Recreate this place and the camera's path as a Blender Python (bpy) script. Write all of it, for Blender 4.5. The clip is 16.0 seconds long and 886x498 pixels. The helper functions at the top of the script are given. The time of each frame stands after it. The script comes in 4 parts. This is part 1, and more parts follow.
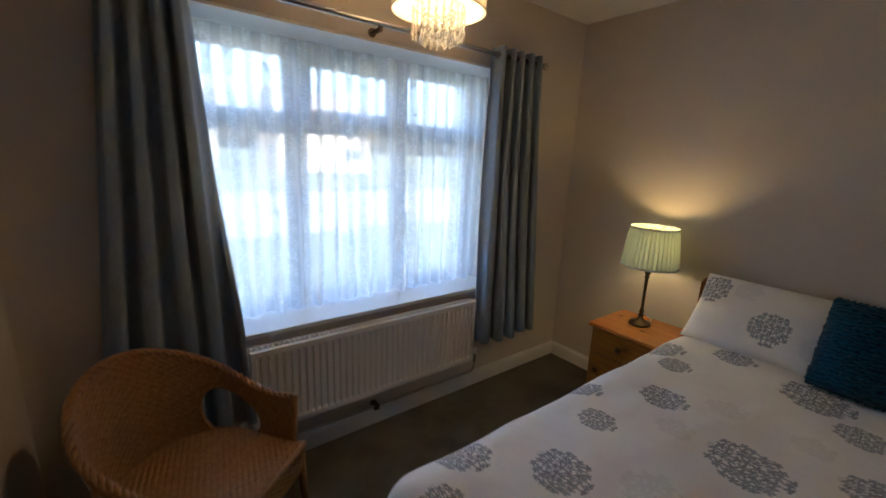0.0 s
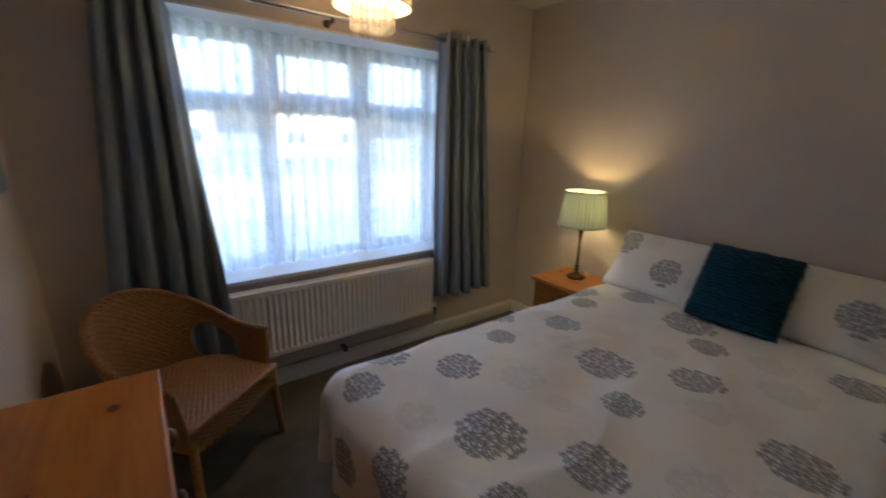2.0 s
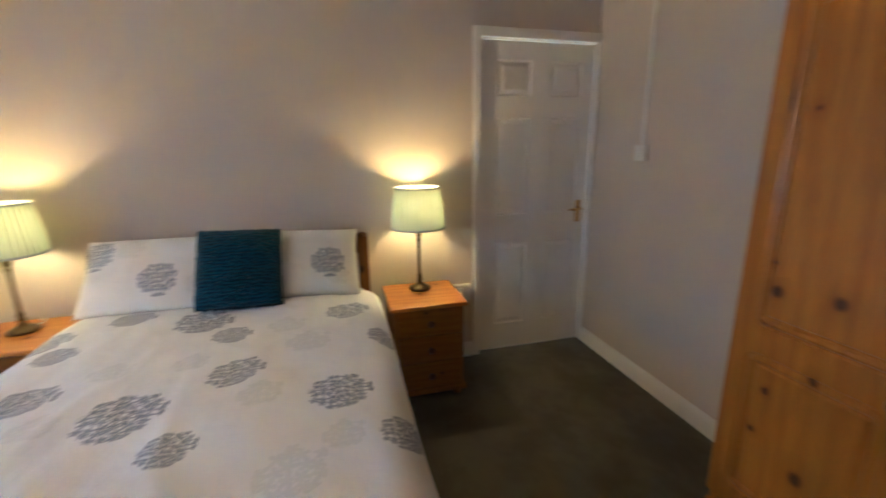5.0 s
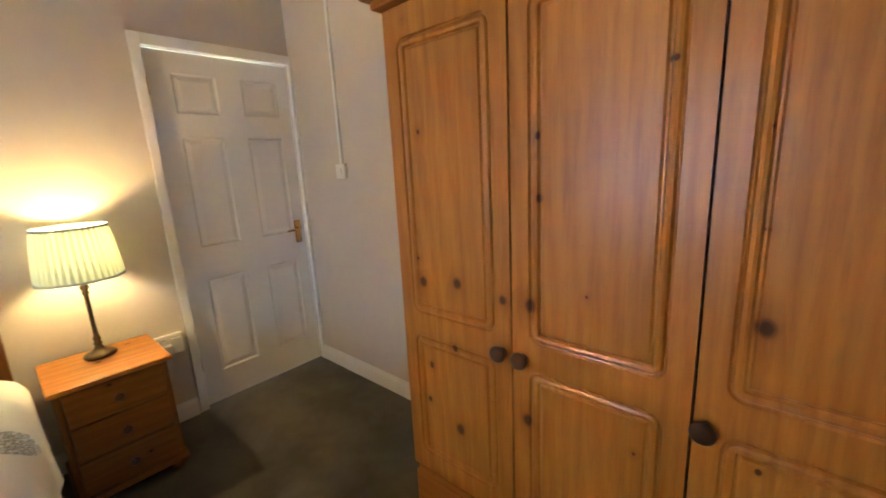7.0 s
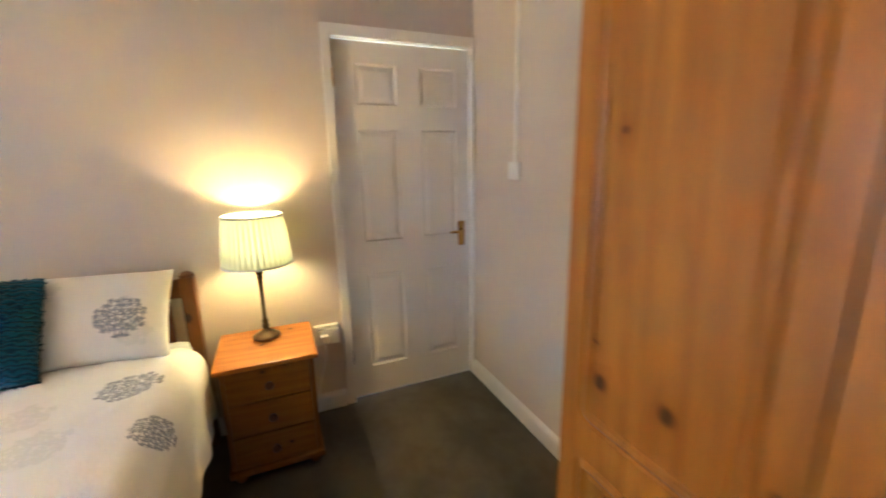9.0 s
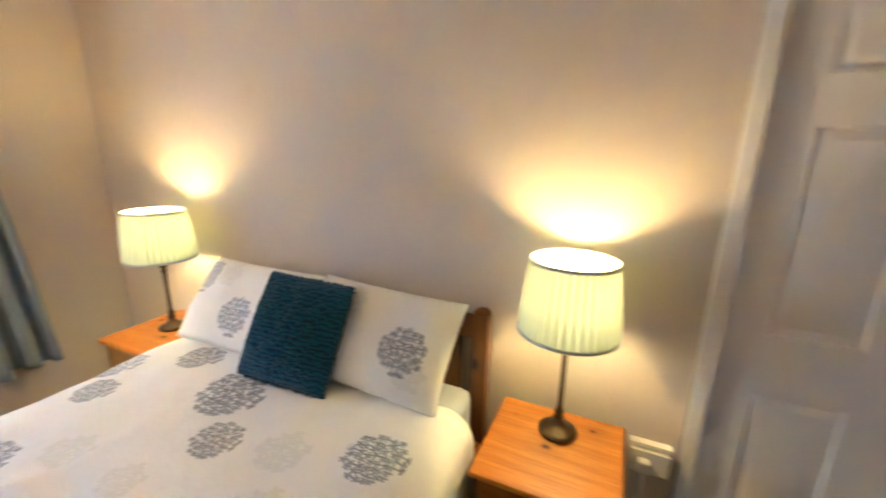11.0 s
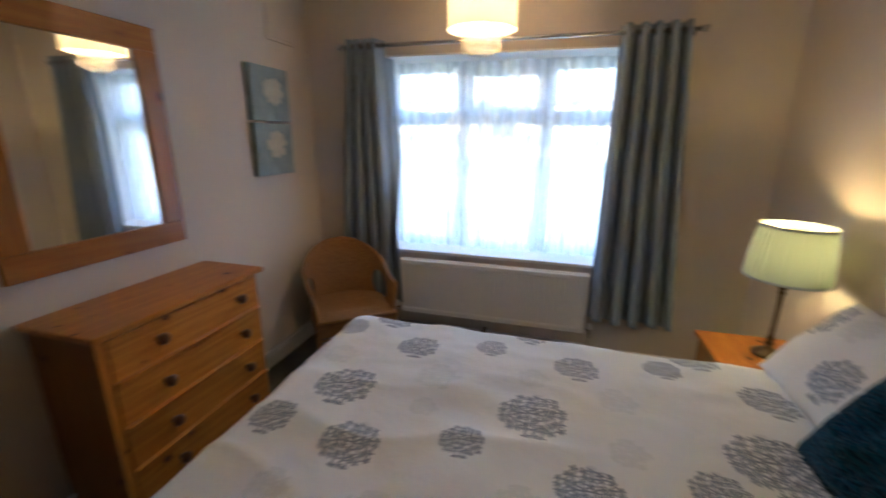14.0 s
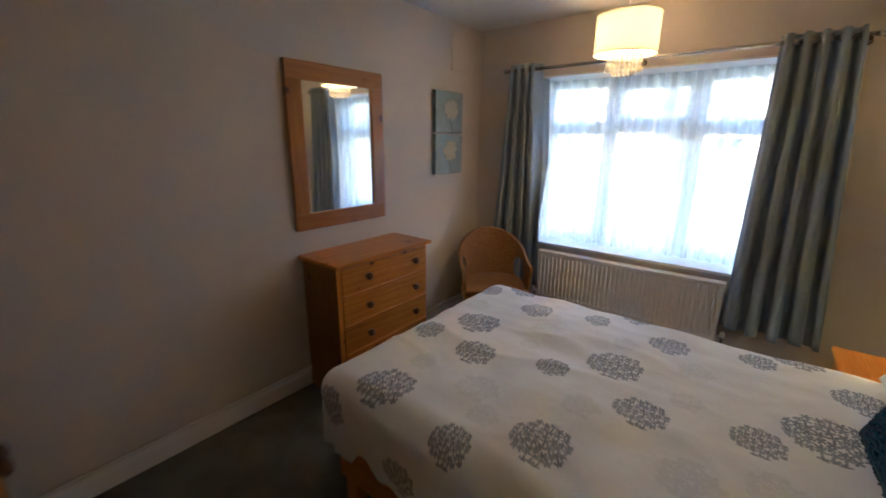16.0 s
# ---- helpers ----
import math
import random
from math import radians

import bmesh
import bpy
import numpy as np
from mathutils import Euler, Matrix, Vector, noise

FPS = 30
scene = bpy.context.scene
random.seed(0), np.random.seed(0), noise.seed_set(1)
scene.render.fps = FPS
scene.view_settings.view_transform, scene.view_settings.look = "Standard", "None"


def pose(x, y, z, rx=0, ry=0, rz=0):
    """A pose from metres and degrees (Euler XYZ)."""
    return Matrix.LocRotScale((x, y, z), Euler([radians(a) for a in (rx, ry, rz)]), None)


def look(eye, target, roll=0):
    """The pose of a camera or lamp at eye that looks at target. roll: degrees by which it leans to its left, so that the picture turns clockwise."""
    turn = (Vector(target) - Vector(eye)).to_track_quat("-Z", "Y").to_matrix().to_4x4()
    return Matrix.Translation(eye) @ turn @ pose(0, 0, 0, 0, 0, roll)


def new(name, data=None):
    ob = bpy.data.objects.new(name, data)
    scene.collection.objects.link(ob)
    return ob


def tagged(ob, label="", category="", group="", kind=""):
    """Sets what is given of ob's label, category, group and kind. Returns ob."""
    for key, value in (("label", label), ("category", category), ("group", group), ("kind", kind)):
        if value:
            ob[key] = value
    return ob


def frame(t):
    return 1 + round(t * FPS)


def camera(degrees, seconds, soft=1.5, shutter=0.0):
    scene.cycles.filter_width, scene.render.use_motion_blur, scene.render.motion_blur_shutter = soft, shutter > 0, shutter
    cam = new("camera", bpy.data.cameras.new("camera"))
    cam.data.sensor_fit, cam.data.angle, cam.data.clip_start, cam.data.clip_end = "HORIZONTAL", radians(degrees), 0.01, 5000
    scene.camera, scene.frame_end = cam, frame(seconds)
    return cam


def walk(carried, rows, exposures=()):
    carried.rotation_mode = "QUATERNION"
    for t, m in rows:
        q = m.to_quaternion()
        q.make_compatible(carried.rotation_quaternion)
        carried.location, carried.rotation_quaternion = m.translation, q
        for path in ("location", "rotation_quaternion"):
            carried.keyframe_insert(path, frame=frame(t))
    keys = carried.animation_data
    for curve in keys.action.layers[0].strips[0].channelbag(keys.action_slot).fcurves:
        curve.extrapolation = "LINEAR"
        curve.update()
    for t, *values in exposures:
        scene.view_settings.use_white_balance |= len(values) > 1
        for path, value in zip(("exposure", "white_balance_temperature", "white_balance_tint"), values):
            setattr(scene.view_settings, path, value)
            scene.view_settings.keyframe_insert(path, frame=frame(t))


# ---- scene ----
cam = camera(95.4, 16.0, soft=1.6, shutter=0.8)
PATH = [
    (0, (0.376, -1.811, 1.51), (1.513, -0.336, 1.085), 2.5),
    (0.5, (0.393, -1.97, 1.509), (1.439, -0.435, 1.065), 3.9),
    (1, (0.389, -2.118, 1.509), (1.383, -0.545, 1.077), 3.0),
    (1.5, (0.379, -2.196, 1.504), (1.419, -0.66, 1.05), 1.9),
    (2, (0.388, -2.283, 1.474), (1.507, -0.819, 0.972), 1.6),
    (2.5, (0.431, -2.304, 1.459), (1.755, -1.024, 0.953), 1.4),
    (3, (0.487, -2.297, 1.433), (1.979, -1.218, 0.926), 1.4),
    (3.5, (0.52, -2.29, 1.418), (2.121, -1.406, 0.871), 0.2),
    (4, (0.549, -2.273, 1.412), (2.317, -1.776, 0.886), 0.4),
    (4.5, (0.546, -2.216, 1.39), (2.394, -2.212, 0.904), -1.1),
    (5, (0.556, -2.199, 1.364), (2.353, -2.66, 0.911), -0.9),
    (5.2, (0.517, -2.23, 1.406), (2.273, -2.817, 0.938), -1.4),
    (7.3, (0.446, -2.408, 1.352), (1.666, -3.821, 0.955), -3.0),
    (7.5, (0.455, -2.412, 1.349), (1.697, -3.803, 0.938), -2.8),
    (8, (0.5, -2.486, 1.349), (1.931, -3.683, 0.942), -3.2),
    (8.2, (0.527, -2.547, 1.35), (2.025, -3.665, 0.958), -2.7),
    (10.3, (1.338, -2.792, 1.508), (3.188, -2.605, 1.069), 1.3),
    (10.5, (1.412, -2.797, 1.495), (3.243, -2.444, 1.079), 2.3),
    (11, (1.582, -2.736, 1.497), (3.27, -1.987, 1.01), 0.9),
    (11.5, (1.709, -2.674, 1.481), (3.206, -1.604, 0.966), 0.0),
    (12, (1.818, -2.635, 1.496), (2.857, -1.127, 0.951), 1.6),
    (12.5, (1.858, -2.646, 1.491), (2.418, -0.896, 0.969), 1.5),
    (13, (1.84, -2.657, 1.496), (1.898, -0.831, 0.941), 0.7),
    (13.5, (1.804, -2.669, 1.5), (1.628, -0.84, 0.977), 1.0),
    (14, (1.76, -2.703, 1.506), (1.269, -0.929, 0.996), 0.6),
    (14.5, (1.746, -2.802, 1.512), (0.941, -1.134, 1.046), 0.7),
    (15, (1.813, -2.939, 1.532), (0.862, -1.348, 1.071), 0.4),
    (15.5, (1.921, -3.054, 1.541), (0.917, -1.505, 1.052), 0.4),
    (16, (2.097, -3.159, 1.539), (0.961, -1.708, 1.038), 0.6),
]
walk(cam, [(t, look(eye, target, roll)) for t, eye, target, roll in PATH],
     exposures=[(0, 3.6, 5350, 10), (2, 3.8, 5250, 10), (3.5, 3.85, 5250, 10), (4.5, 4.75, 5250, 10), (5, 5.15, 5200, 10), (7.5, 6.05, 5650, 10), (8.2, 6.1, 5600, 10), (10.5, 5.95, 5400, 10), (11.5, 5.6, 5350, 10), (13, 4.55, 5150, 10), (14.5, 4.45, 5200, 10), (16, 4.45, 5300, 10)])

# ---- world and light ----
world = bpy.data.worlds.new("world")
scene.world = world
world.use_nodes = True
wn = world.node_tree.nodes
sky = wn.new("ShaderNodeTexSky")
sky.sky_type = 'NISHITA'
sky.sun_disc = False
sky.sun_elevation = radians(38)
sky.sun_rotation = radians(200)
sky.air_density, sky.dust_density, sky.ozone_density = 1.0, 7.0, 0.5
world.node_tree.links.new(sky.outputs[0], wn["Background"].inputs[0])
wn["Background"].inputs[1].default_value = 0.15

sun_data = bpy.data.lights.new("sun", 'SUN')
sun_data.energy, sun_data.angle, sun_data.color = 1.0, radians(20), (1.0, 0.96, 0.9)
sun = new("sun", sun_data)
sun.matrix_world = look((0, 0, 20), (-3.0, 8.5, 13))

BULBS = [((2.742, -0.730, 1.085), 0.29), ((2.79, -2.628, 1.085), 0.29)]
for place, watts in BULBS:
    ld = bpy.data.lights.new("bulb_light", 'POINT')
    ld.energy, ld.color, ld.shadow_soft_size = watts, (1.0, 0.58, 0.19), 0.025
    lamp_ob = new("bulb_light", ld)
    lamp_ob.location = place
pd = bpy.data.lights.new("pendant_light", 'POINT')
pd.energy, pd.color, pd.shadow_soft_size = 1.7, (1.0, 0.61, 0.25), 0.04
new("pendant_light", pd).location = (1.335, -0.48, 2.14)


# ---- materials ----
class Mat:
    """A small builder of node materials."""
    def __init__(self, name, rough=0.6, metal=0.0):
        self.m = bpy.data.materials.new(name)
        self.m.use_nodes = True
        self.nt = self.m.node_tree
        self.b = self.nt.nodes["Principled BSDF"]
        self.b.inputs["Roughness"].default_value = rough
        self.b.inputs["Metallic"].default_value = metal

    def n(self, kind, **kw):
        node = self.nt.nodes.new(kind)
        for k, v in kw.items():
            setattr(node, k, v)
        return node

    def l(self, a, b):
        self.nt.links.new(a, b)

    def coords(self, scale=(1, 1, 1), rnd=0.0):
        tc = self.n("ShaderNodeTexCoord")
        mp = self.n("ShaderNodeMapping")
        mp.inputs["Scale"].default_value = scale
        self.l(tc.outputs["Object"], mp.inputs["Vector"])
        if rnd:
            oi = self.n("ShaderNodeObjectInfo")
            mu = self.n("ShaderNodeMath", operation='MULTIPLY')
            mu.inputs[1].default_value = rnd
            self.l(oi.outputs["Random"], mu.inputs[0])
            self.l(mu.outputs[0], mp.inputs["Location"])
        return mp.outputs[0]

    def noise(self, vec, scale, detail=4, rough=0.55):
        t = self.n("ShaderNodeTexNoise")
        t.inputs["Scale"].default_value, t.inputs["Detail"].default_value, t.inputs["Roughness"].default_value = scale, detail, rough
        if vec is not None:
            self.l(vec, t.inputs["Vector"])
        return t.outputs["Fac"]

    def ramp(self, fac, stops):
        r = self.n("ShaderNodeValToRGB")
        e = r.color_ramp.elements
        while len(e) < len(stops):
            e.new(0.5)
        for el, (p, c) in zip(e, stops):
            el.position = p
            el.color = (*c, 1) if isinstance(c, tuple) else (c, c, c, 1)
        self.l(fac, r.inputs[0])
        return r.outputs[0]

    def mix(self, fac, a, b, blend='MIX'):
        x = self.n("ShaderNodeMix", data_type='RGBA', blend_type=blend)
        for sock, v in ((x.inputs[0], fac), (x.inputs[6], a), (x.inputs[7], b)):
            if isinstance(v, (int, float)):
                sock.default_value = v
            elif isinstance(v, tuple):
                sock.default_value = (*v, 1)
            else:
                self.l(v, sock)
        return x.outputs[2]

    def math(self, op, a, b=0.0, c=None):
        x = self.n("ShaderNodeMath", operation=op)
        for i, v in enumerate((a, b) if c is None else (a, b, c)):
            if isinstance(v, (int, float)):
                x.inputs[i].default_value = v
            else:
                self.l(v, x.inputs[i])
        return x.outputs[0]

    def color(self, c):
        if isinstance(c, tuple):
            self.b.inputs["Base Color"].default_value = (*c, 1)
        else:
            self.l(c, self.b.inputs["Base Color"])

    def bump(self, h, strength=0.2, dist=0.002):
        bp = self.n("ShaderNodeBump")
        bp.inputs["Strength"].default_value, bp.inputs["Distance"].default_value = strength, dist
        self.l(h, bp.inputs["Height"])
        self.l(bp.outputs[0], self.b.inputs["Normal"])


def plain(name, c, rough=0.5, metal=0.0, vary=0.12, scale=12, bump=0.08):
    k = Mat(name, rough, metal)
    v = k.coords()
    f = k.noise(v, scale)
    k.color(k.mix(k.math('MULTIPLY', f, vary * 2), c, tuple(x * 0.6 for x in c)))
    if bump:
        k.bump(k.noise(v, scale * 22, 3), bump, 0.001)
    return k.m


def wall_paint(name, c, bump=0.14):
    k = Mat(name, 0.85)
    v = k.coords()
    big = k.noise(v, 1.3, 3)
    mid = k.noise(v, 7, 4)
    col = k.mix(k.math('MULTIPLY', big, 0.22), c, tuple(x * 0.82 for x in c))
    col = k.mix(k.ramp(mid, [(0.55, 0.0), (0.75, 0.12)]), col, tuple(x * 0.75 for x in c))
    k.color(col)
    k.bump(k.noise(v, 260, 3), bump, 0.0015)
    return k.m


def pine(name, axis, tone=1.0, red=1.0):
    """Varnished knotty pine with its grain along one local axis."""
    k = Mat(name, 0.4)
    st = [9.0, 9.0, 9.0]
    st['xyz'.index(axis)] = 0.7
    v = k.coords(tuple(st), rnd=13.0)
    wob = k.noise(v, 0.9, 3)
    fine = k.noise(v, 9.0, 5, 0.65)
    w = k.n("ShaderNodeTexWave", wave_type='RINGS', rings_direction='SPHERICAL')
    w.inputs["Scale"].default_value, w.inputs["Distortion"].default_value = 1.1, 5.0
    w.inputs["Detail"].default_value, w.inputs["Detail Scale"].default_value = 2.0, 1.4
    k.l(v, w.inputs["Vector"])
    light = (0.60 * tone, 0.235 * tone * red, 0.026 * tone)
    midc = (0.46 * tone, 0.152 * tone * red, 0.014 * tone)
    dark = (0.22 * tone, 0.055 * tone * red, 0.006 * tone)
    col = k.mix(k.math('MULTIPLY', w.outputs["Fac"], 0.6), light, midc)
    col = k.mix(k.ramp(fine, [(0.45, 0.0), (0.75, 0.5)]), col, dark)
    col = k.mix(k.ramp(wob, [(0.5, 0.0), (0.75, 0.35)]), col, midc)
    tc = k.n("ShaderNodeTexCoord")
    sx = k.n("ShaderNodeSeparateXYZ")
    k.l(tc.outputs["Object"], sx.inputs[0])
    along = sx.outputs['xyz'.index(axis)]
    o1, o2 = [sx.outputs[i] for i in range(3) if 'xyz'[i] != axis]
    across = k.math('ADD', o1, o2)
    oi = k.n("ShaderNodeObjectInfo")
    seed = k.math('MULTIPLY', oi.outputs["Random"], 37.0)
    board = k.math('FLOOR', k.math('ADD', k.math('MULTIPLY', across, 10.5), seed))
    wn1 = k.n("ShaderNodeTexWhiteNoise", noise_dimensions='1D')
    k.l(board, wn1.inputs["W"])
    col = k.mix(k.math('MULTIPLY', wn1.outputs["Value"], 0.42), col, midc)
    cv = k.n("ShaderNodeCombineXYZ")
    k.l(k.math('ADD', k.math('MULTIPLY', across, 8.0), seed), cv.inputs[0])
    k.l(k.math('ADD', k.math('MULTIPLY', along, 6.6), seed), cv.inputs[1])
    vo = k.n("ShaderNodeTexVoronoi", feature='F1', voronoi_dimensions='2D')
    vo.inputs["Scale"].default_value = 1.0
    k.l(cv.outputs[0], vo.inputs["Vector"])
    sep = k.n("ShaderNodeSeparateColor")
    k.l(vo.outputs["Color"], sep.inputs[0])
    pick = k.math('GREATER_THAN', sep.outputs[0], 0.66)
    size = k.math('MULTIPLY_ADD', k.math('POWER', sep.outputs[1], 2.5), 1.3, 0.42)
    dist = k.math('DIVIDE', k.math('ADD', vo.outputs["Distance"], k.math('MULTIPLY_ADD', wob, 0.3, -0.14)), size)
    halo = k.math('MULTIPLY', k.ramp(dist, [(0.05, 1.0), (0.13, 0.4), (0.36, 0.0)]), pick)
    core = k.math('MULTIPLY', k.ramp(dist, [(0.05, 1.0), (0.095, 0.0)]), pick)
    col = k.mix(k.math('MULTIPLY', halo, 0.65), col, dark)
    col = k.mix(k.math('MULTIPLY', core, 0.85), col, (0.05 * tone, 0.014 * tone, 0.005))
    k.color(col)
    k.b.inputs["Specular IOR Level"].default_value = 0.35
    k.b.inputs["Coat Weight"].default_value = 0.35
    k.b.inputs["Coat Roughness"].default_value = 0.2
    k.bump(k.math('ADD', fine, k.math('MULTIPLY', core, 2.0)), 0.1, 0.001)
    return k.m


WALL = wall_paint("taupe wall paint", (0.65, 0.578, 0.508))
CEIL = wall_paint("white ceiling paint", (0.74, 0.72, 0.68), 0.25)
GLOSSW = plain("white gloss paint", (0.84, 0.825, 0.79), 0.35, vary=0.06, bump=0.04)
UPVC = plain("white window plastic", (0.80, 0.81, 0.82), 0.3, vary=0.04, bump=0.0)
RADW = plain("white radiator enamel", (0.85, 0.82, 0.76), 0.35, vary=0.08, bump=0.03)
PINE_X, PINE_Z, PINE_Y = pine("varnished pine x", 'x'), pine("varnished pine z", 'z'), pine("varnished pine y", 'y')
WPINE_X, WPINE_Z = pine("wardrobe pine x", 'x', 0.9, 1.0), pine("wardrobe pine z", 'z', 0.9, 1.0)
MPINE_X, MPINE_Z = pine("mirror pine x", 'x', 0.72, 0.98), pine("mirror pine z", 'z', 0.72, 0.98)
DPINE_X, DPINE_Z, DPINE_Y = pine("dark bed pine x", 'x', 0.3), pine("dark bed pine z", 'z', 0.3), pine("dark bed pine y", 'y', 0.3)
KNOBW = plain("dark turned wood", (0.10, 0.036, 0.014), 0.3)
BRASS = plain("brass", (0.75, 0.52, 0.2), 0.25, 1.0, bump=0.02)
BRONZE = plain("dark aged bronze", (0.11, 0.075, 0.042), 0.38, 0.85, vary=0.3, scale=40)
CHROME = plain("brushed steel", (0.62, 0.61, 0.59), 0.25, 1.0, bump=0.02)
COPPER = plain("painted pipe", (0.42, 0.38, 0.33), 0.5)
BLACK = plain("gap shade black", (0.012, 0.01, 0.008), 0.9)
PLASTIC = plain("white plastic", (0.78, 0.77, 0.74), 0.4, vary=0.03, bump=0.0)
SHEET = plain("pale blue sheet", (0.46, 0.53, 0.62), 0.9, scale=6)


def carpet():
    k = Mat("grey brown carpet", 0.95)
    v = k.coords()
    big, fine = k.noise(v, 3.5, 5, 0.6), k.noise(v, 300, 3)
    col = k.mix(k.ramp(big, [(0.42, 0.0), (0.62, 0.75)]), (0.15, 0.135, 0.105), (0.075, 0.067, 0.054))
    k.color(k.mix(k.ramp(fine, [(0.4, 0.0), (0.65, 0.5)]), col, (0.045, 0.04, 0.032)))
    k.bump(fine, 0.8, 0.006)
    return k.m


def curtain_cloth():
    k = Mat("blue grey curtain cloth", 0.75)
    v = k.coords((260, 260, 40))
    f = k.noise(v, 1.0, 3)
    f2 = k.noise(k.coords((1, 1, 0.4)), 5, 3)
    col = k.mix(k.ramp(f, [(0.35, 0.0), (0.65, 0.6)]), (0.26, 0.325, 0.40), (0.18, 0.225, 0.285))
    k.color(k.mix(k.math('MULTIPLY', f2, 0.25), col, (0.14, 0.17, 0.215)))
    k.b.inputs["Sheen Weight"].default_value = 0.25
    k.bump(f, 0.25, 0.001)
    return k.m


def lace():
    """Thin white net: holes let light straight through, threads scatter it."""
    k = Mat("white lace net", 0.9)
    nt = k.nt
    nt.nodes.remove(k.b)
    tr, tl, df = k.n("ShaderNodeBsdfTransparent"), k.n("ShaderNodeBsdfTranslucent"), k.n("ShaderNodeBsdfDiffuse")
    tl.inputs[0].default_value = df.inputs[0].default_value = (0.89, 0.90, 0.915, 1)
    sc = k.n("ShaderNodeMixShader")
    sc.inputs[0].default_value = 0.45
    k.l(tl.outputs[0], sc.inputs[1]); k.l(df.outputs[0], sc.inputs[2])
    v = k.coords((1, 0.2, 1))
    stripe = k.n("ShaderNodeTexWave", wave_type='BANDS', bands_direction='X')
    stripe.inputs["Scale"].default_value, stripe.inputs["Distortion"].default_value = 4.0, 1.3
    k.l(v, stripe.inputs["Vector"])
    lacy = k.n("ShaderNodeTexVoronoi", feature='DISTANCE_TO_EDGE')
    lacy.inputs["Scale"].default_value = 62
    k.l(k.coords((0.7, 0.2, 1.25)), lacy.inputs["Vector"])
    edge = k.ramp(lacy.outputs["Distance"], [(0.02, 1.0), (0.16, 0.0)])
    patch = k.ramp(k.noise(k.coords((1, 0.2, 1)), 26, 2), [(0.45, 0.0), (0.55, 1.0)])
    st = k.ramp(stripe.outputs["Fac"], [(0.35, 0.0), (0.6, 1.0)])
    dense = k.math('MULTIPLY', k.math('MULTIPLY', edge, patch), st)
    fac = k.math('ADD', k.math('MULTIPLY', dense, 0.30), k.math('MULTIPLY_ADD', st, 0.16, 0.69))
    out = k.n("ShaderNodeMixShader")
    k.l(fac, out.inputs[0]); k.l(tr.outputs[0], out.inputs[1]); k.l(sc.outputs[0], out.inputs[2])
    k.l(out.outputs[0], nt.nodes["Material Output"].inputs[0])
    return k.m


def shade_cloth(name, c, through_share=0.6, pleats=0):
    """Fabric lit from within; where pleats fold over, the doubled cloth lets less light through."""
    k = Mat(name, 0.8)
    k.nt.nodes.remove(k.b)
    tl, df, mx = k.n("ShaderNodeBsdfTranslucent"), k.n("ShaderNodeBsdfDiffuse"), k.n("ShaderNodeMixShader")
    v = k.coords((300, 300, 60))
    col = k.mix(k.math('MULTIPLY', k.noise(v, 1.0, 2), 0.25), c, tuple(x * 0.7 for x in c))
    k.l(col, tl.inputs[0]); k.l(col, df.inputs[0])
    mx.inputs[0].default_value = through_share
    if pleats:
        rad = k.n("ShaderNodeTexGradient", gradient_type='RADIAL')
        k.l(k.coords(), rad.inputs["Vector"])
        saw = k.math('FRACT', k.math('MULTIPLY', rad.outputs["Fac"], float(pleats)))
        k.l(k.ramp(saw, [(0.0, through_share * 0.42), (0.42, through_share * 0.5), (0.52, through_share), (0.93, through_share), (1.0, through_share * 0.42)]), mx.inputs[0])
    k.l(df.outputs[0], mx.inputs[1]); k.l(tl.outputs[0], mx.inputs[2])
    k.l(mx.outputs[0], k.nt.nodes["Material Output"].inputs[0])
    return k.m


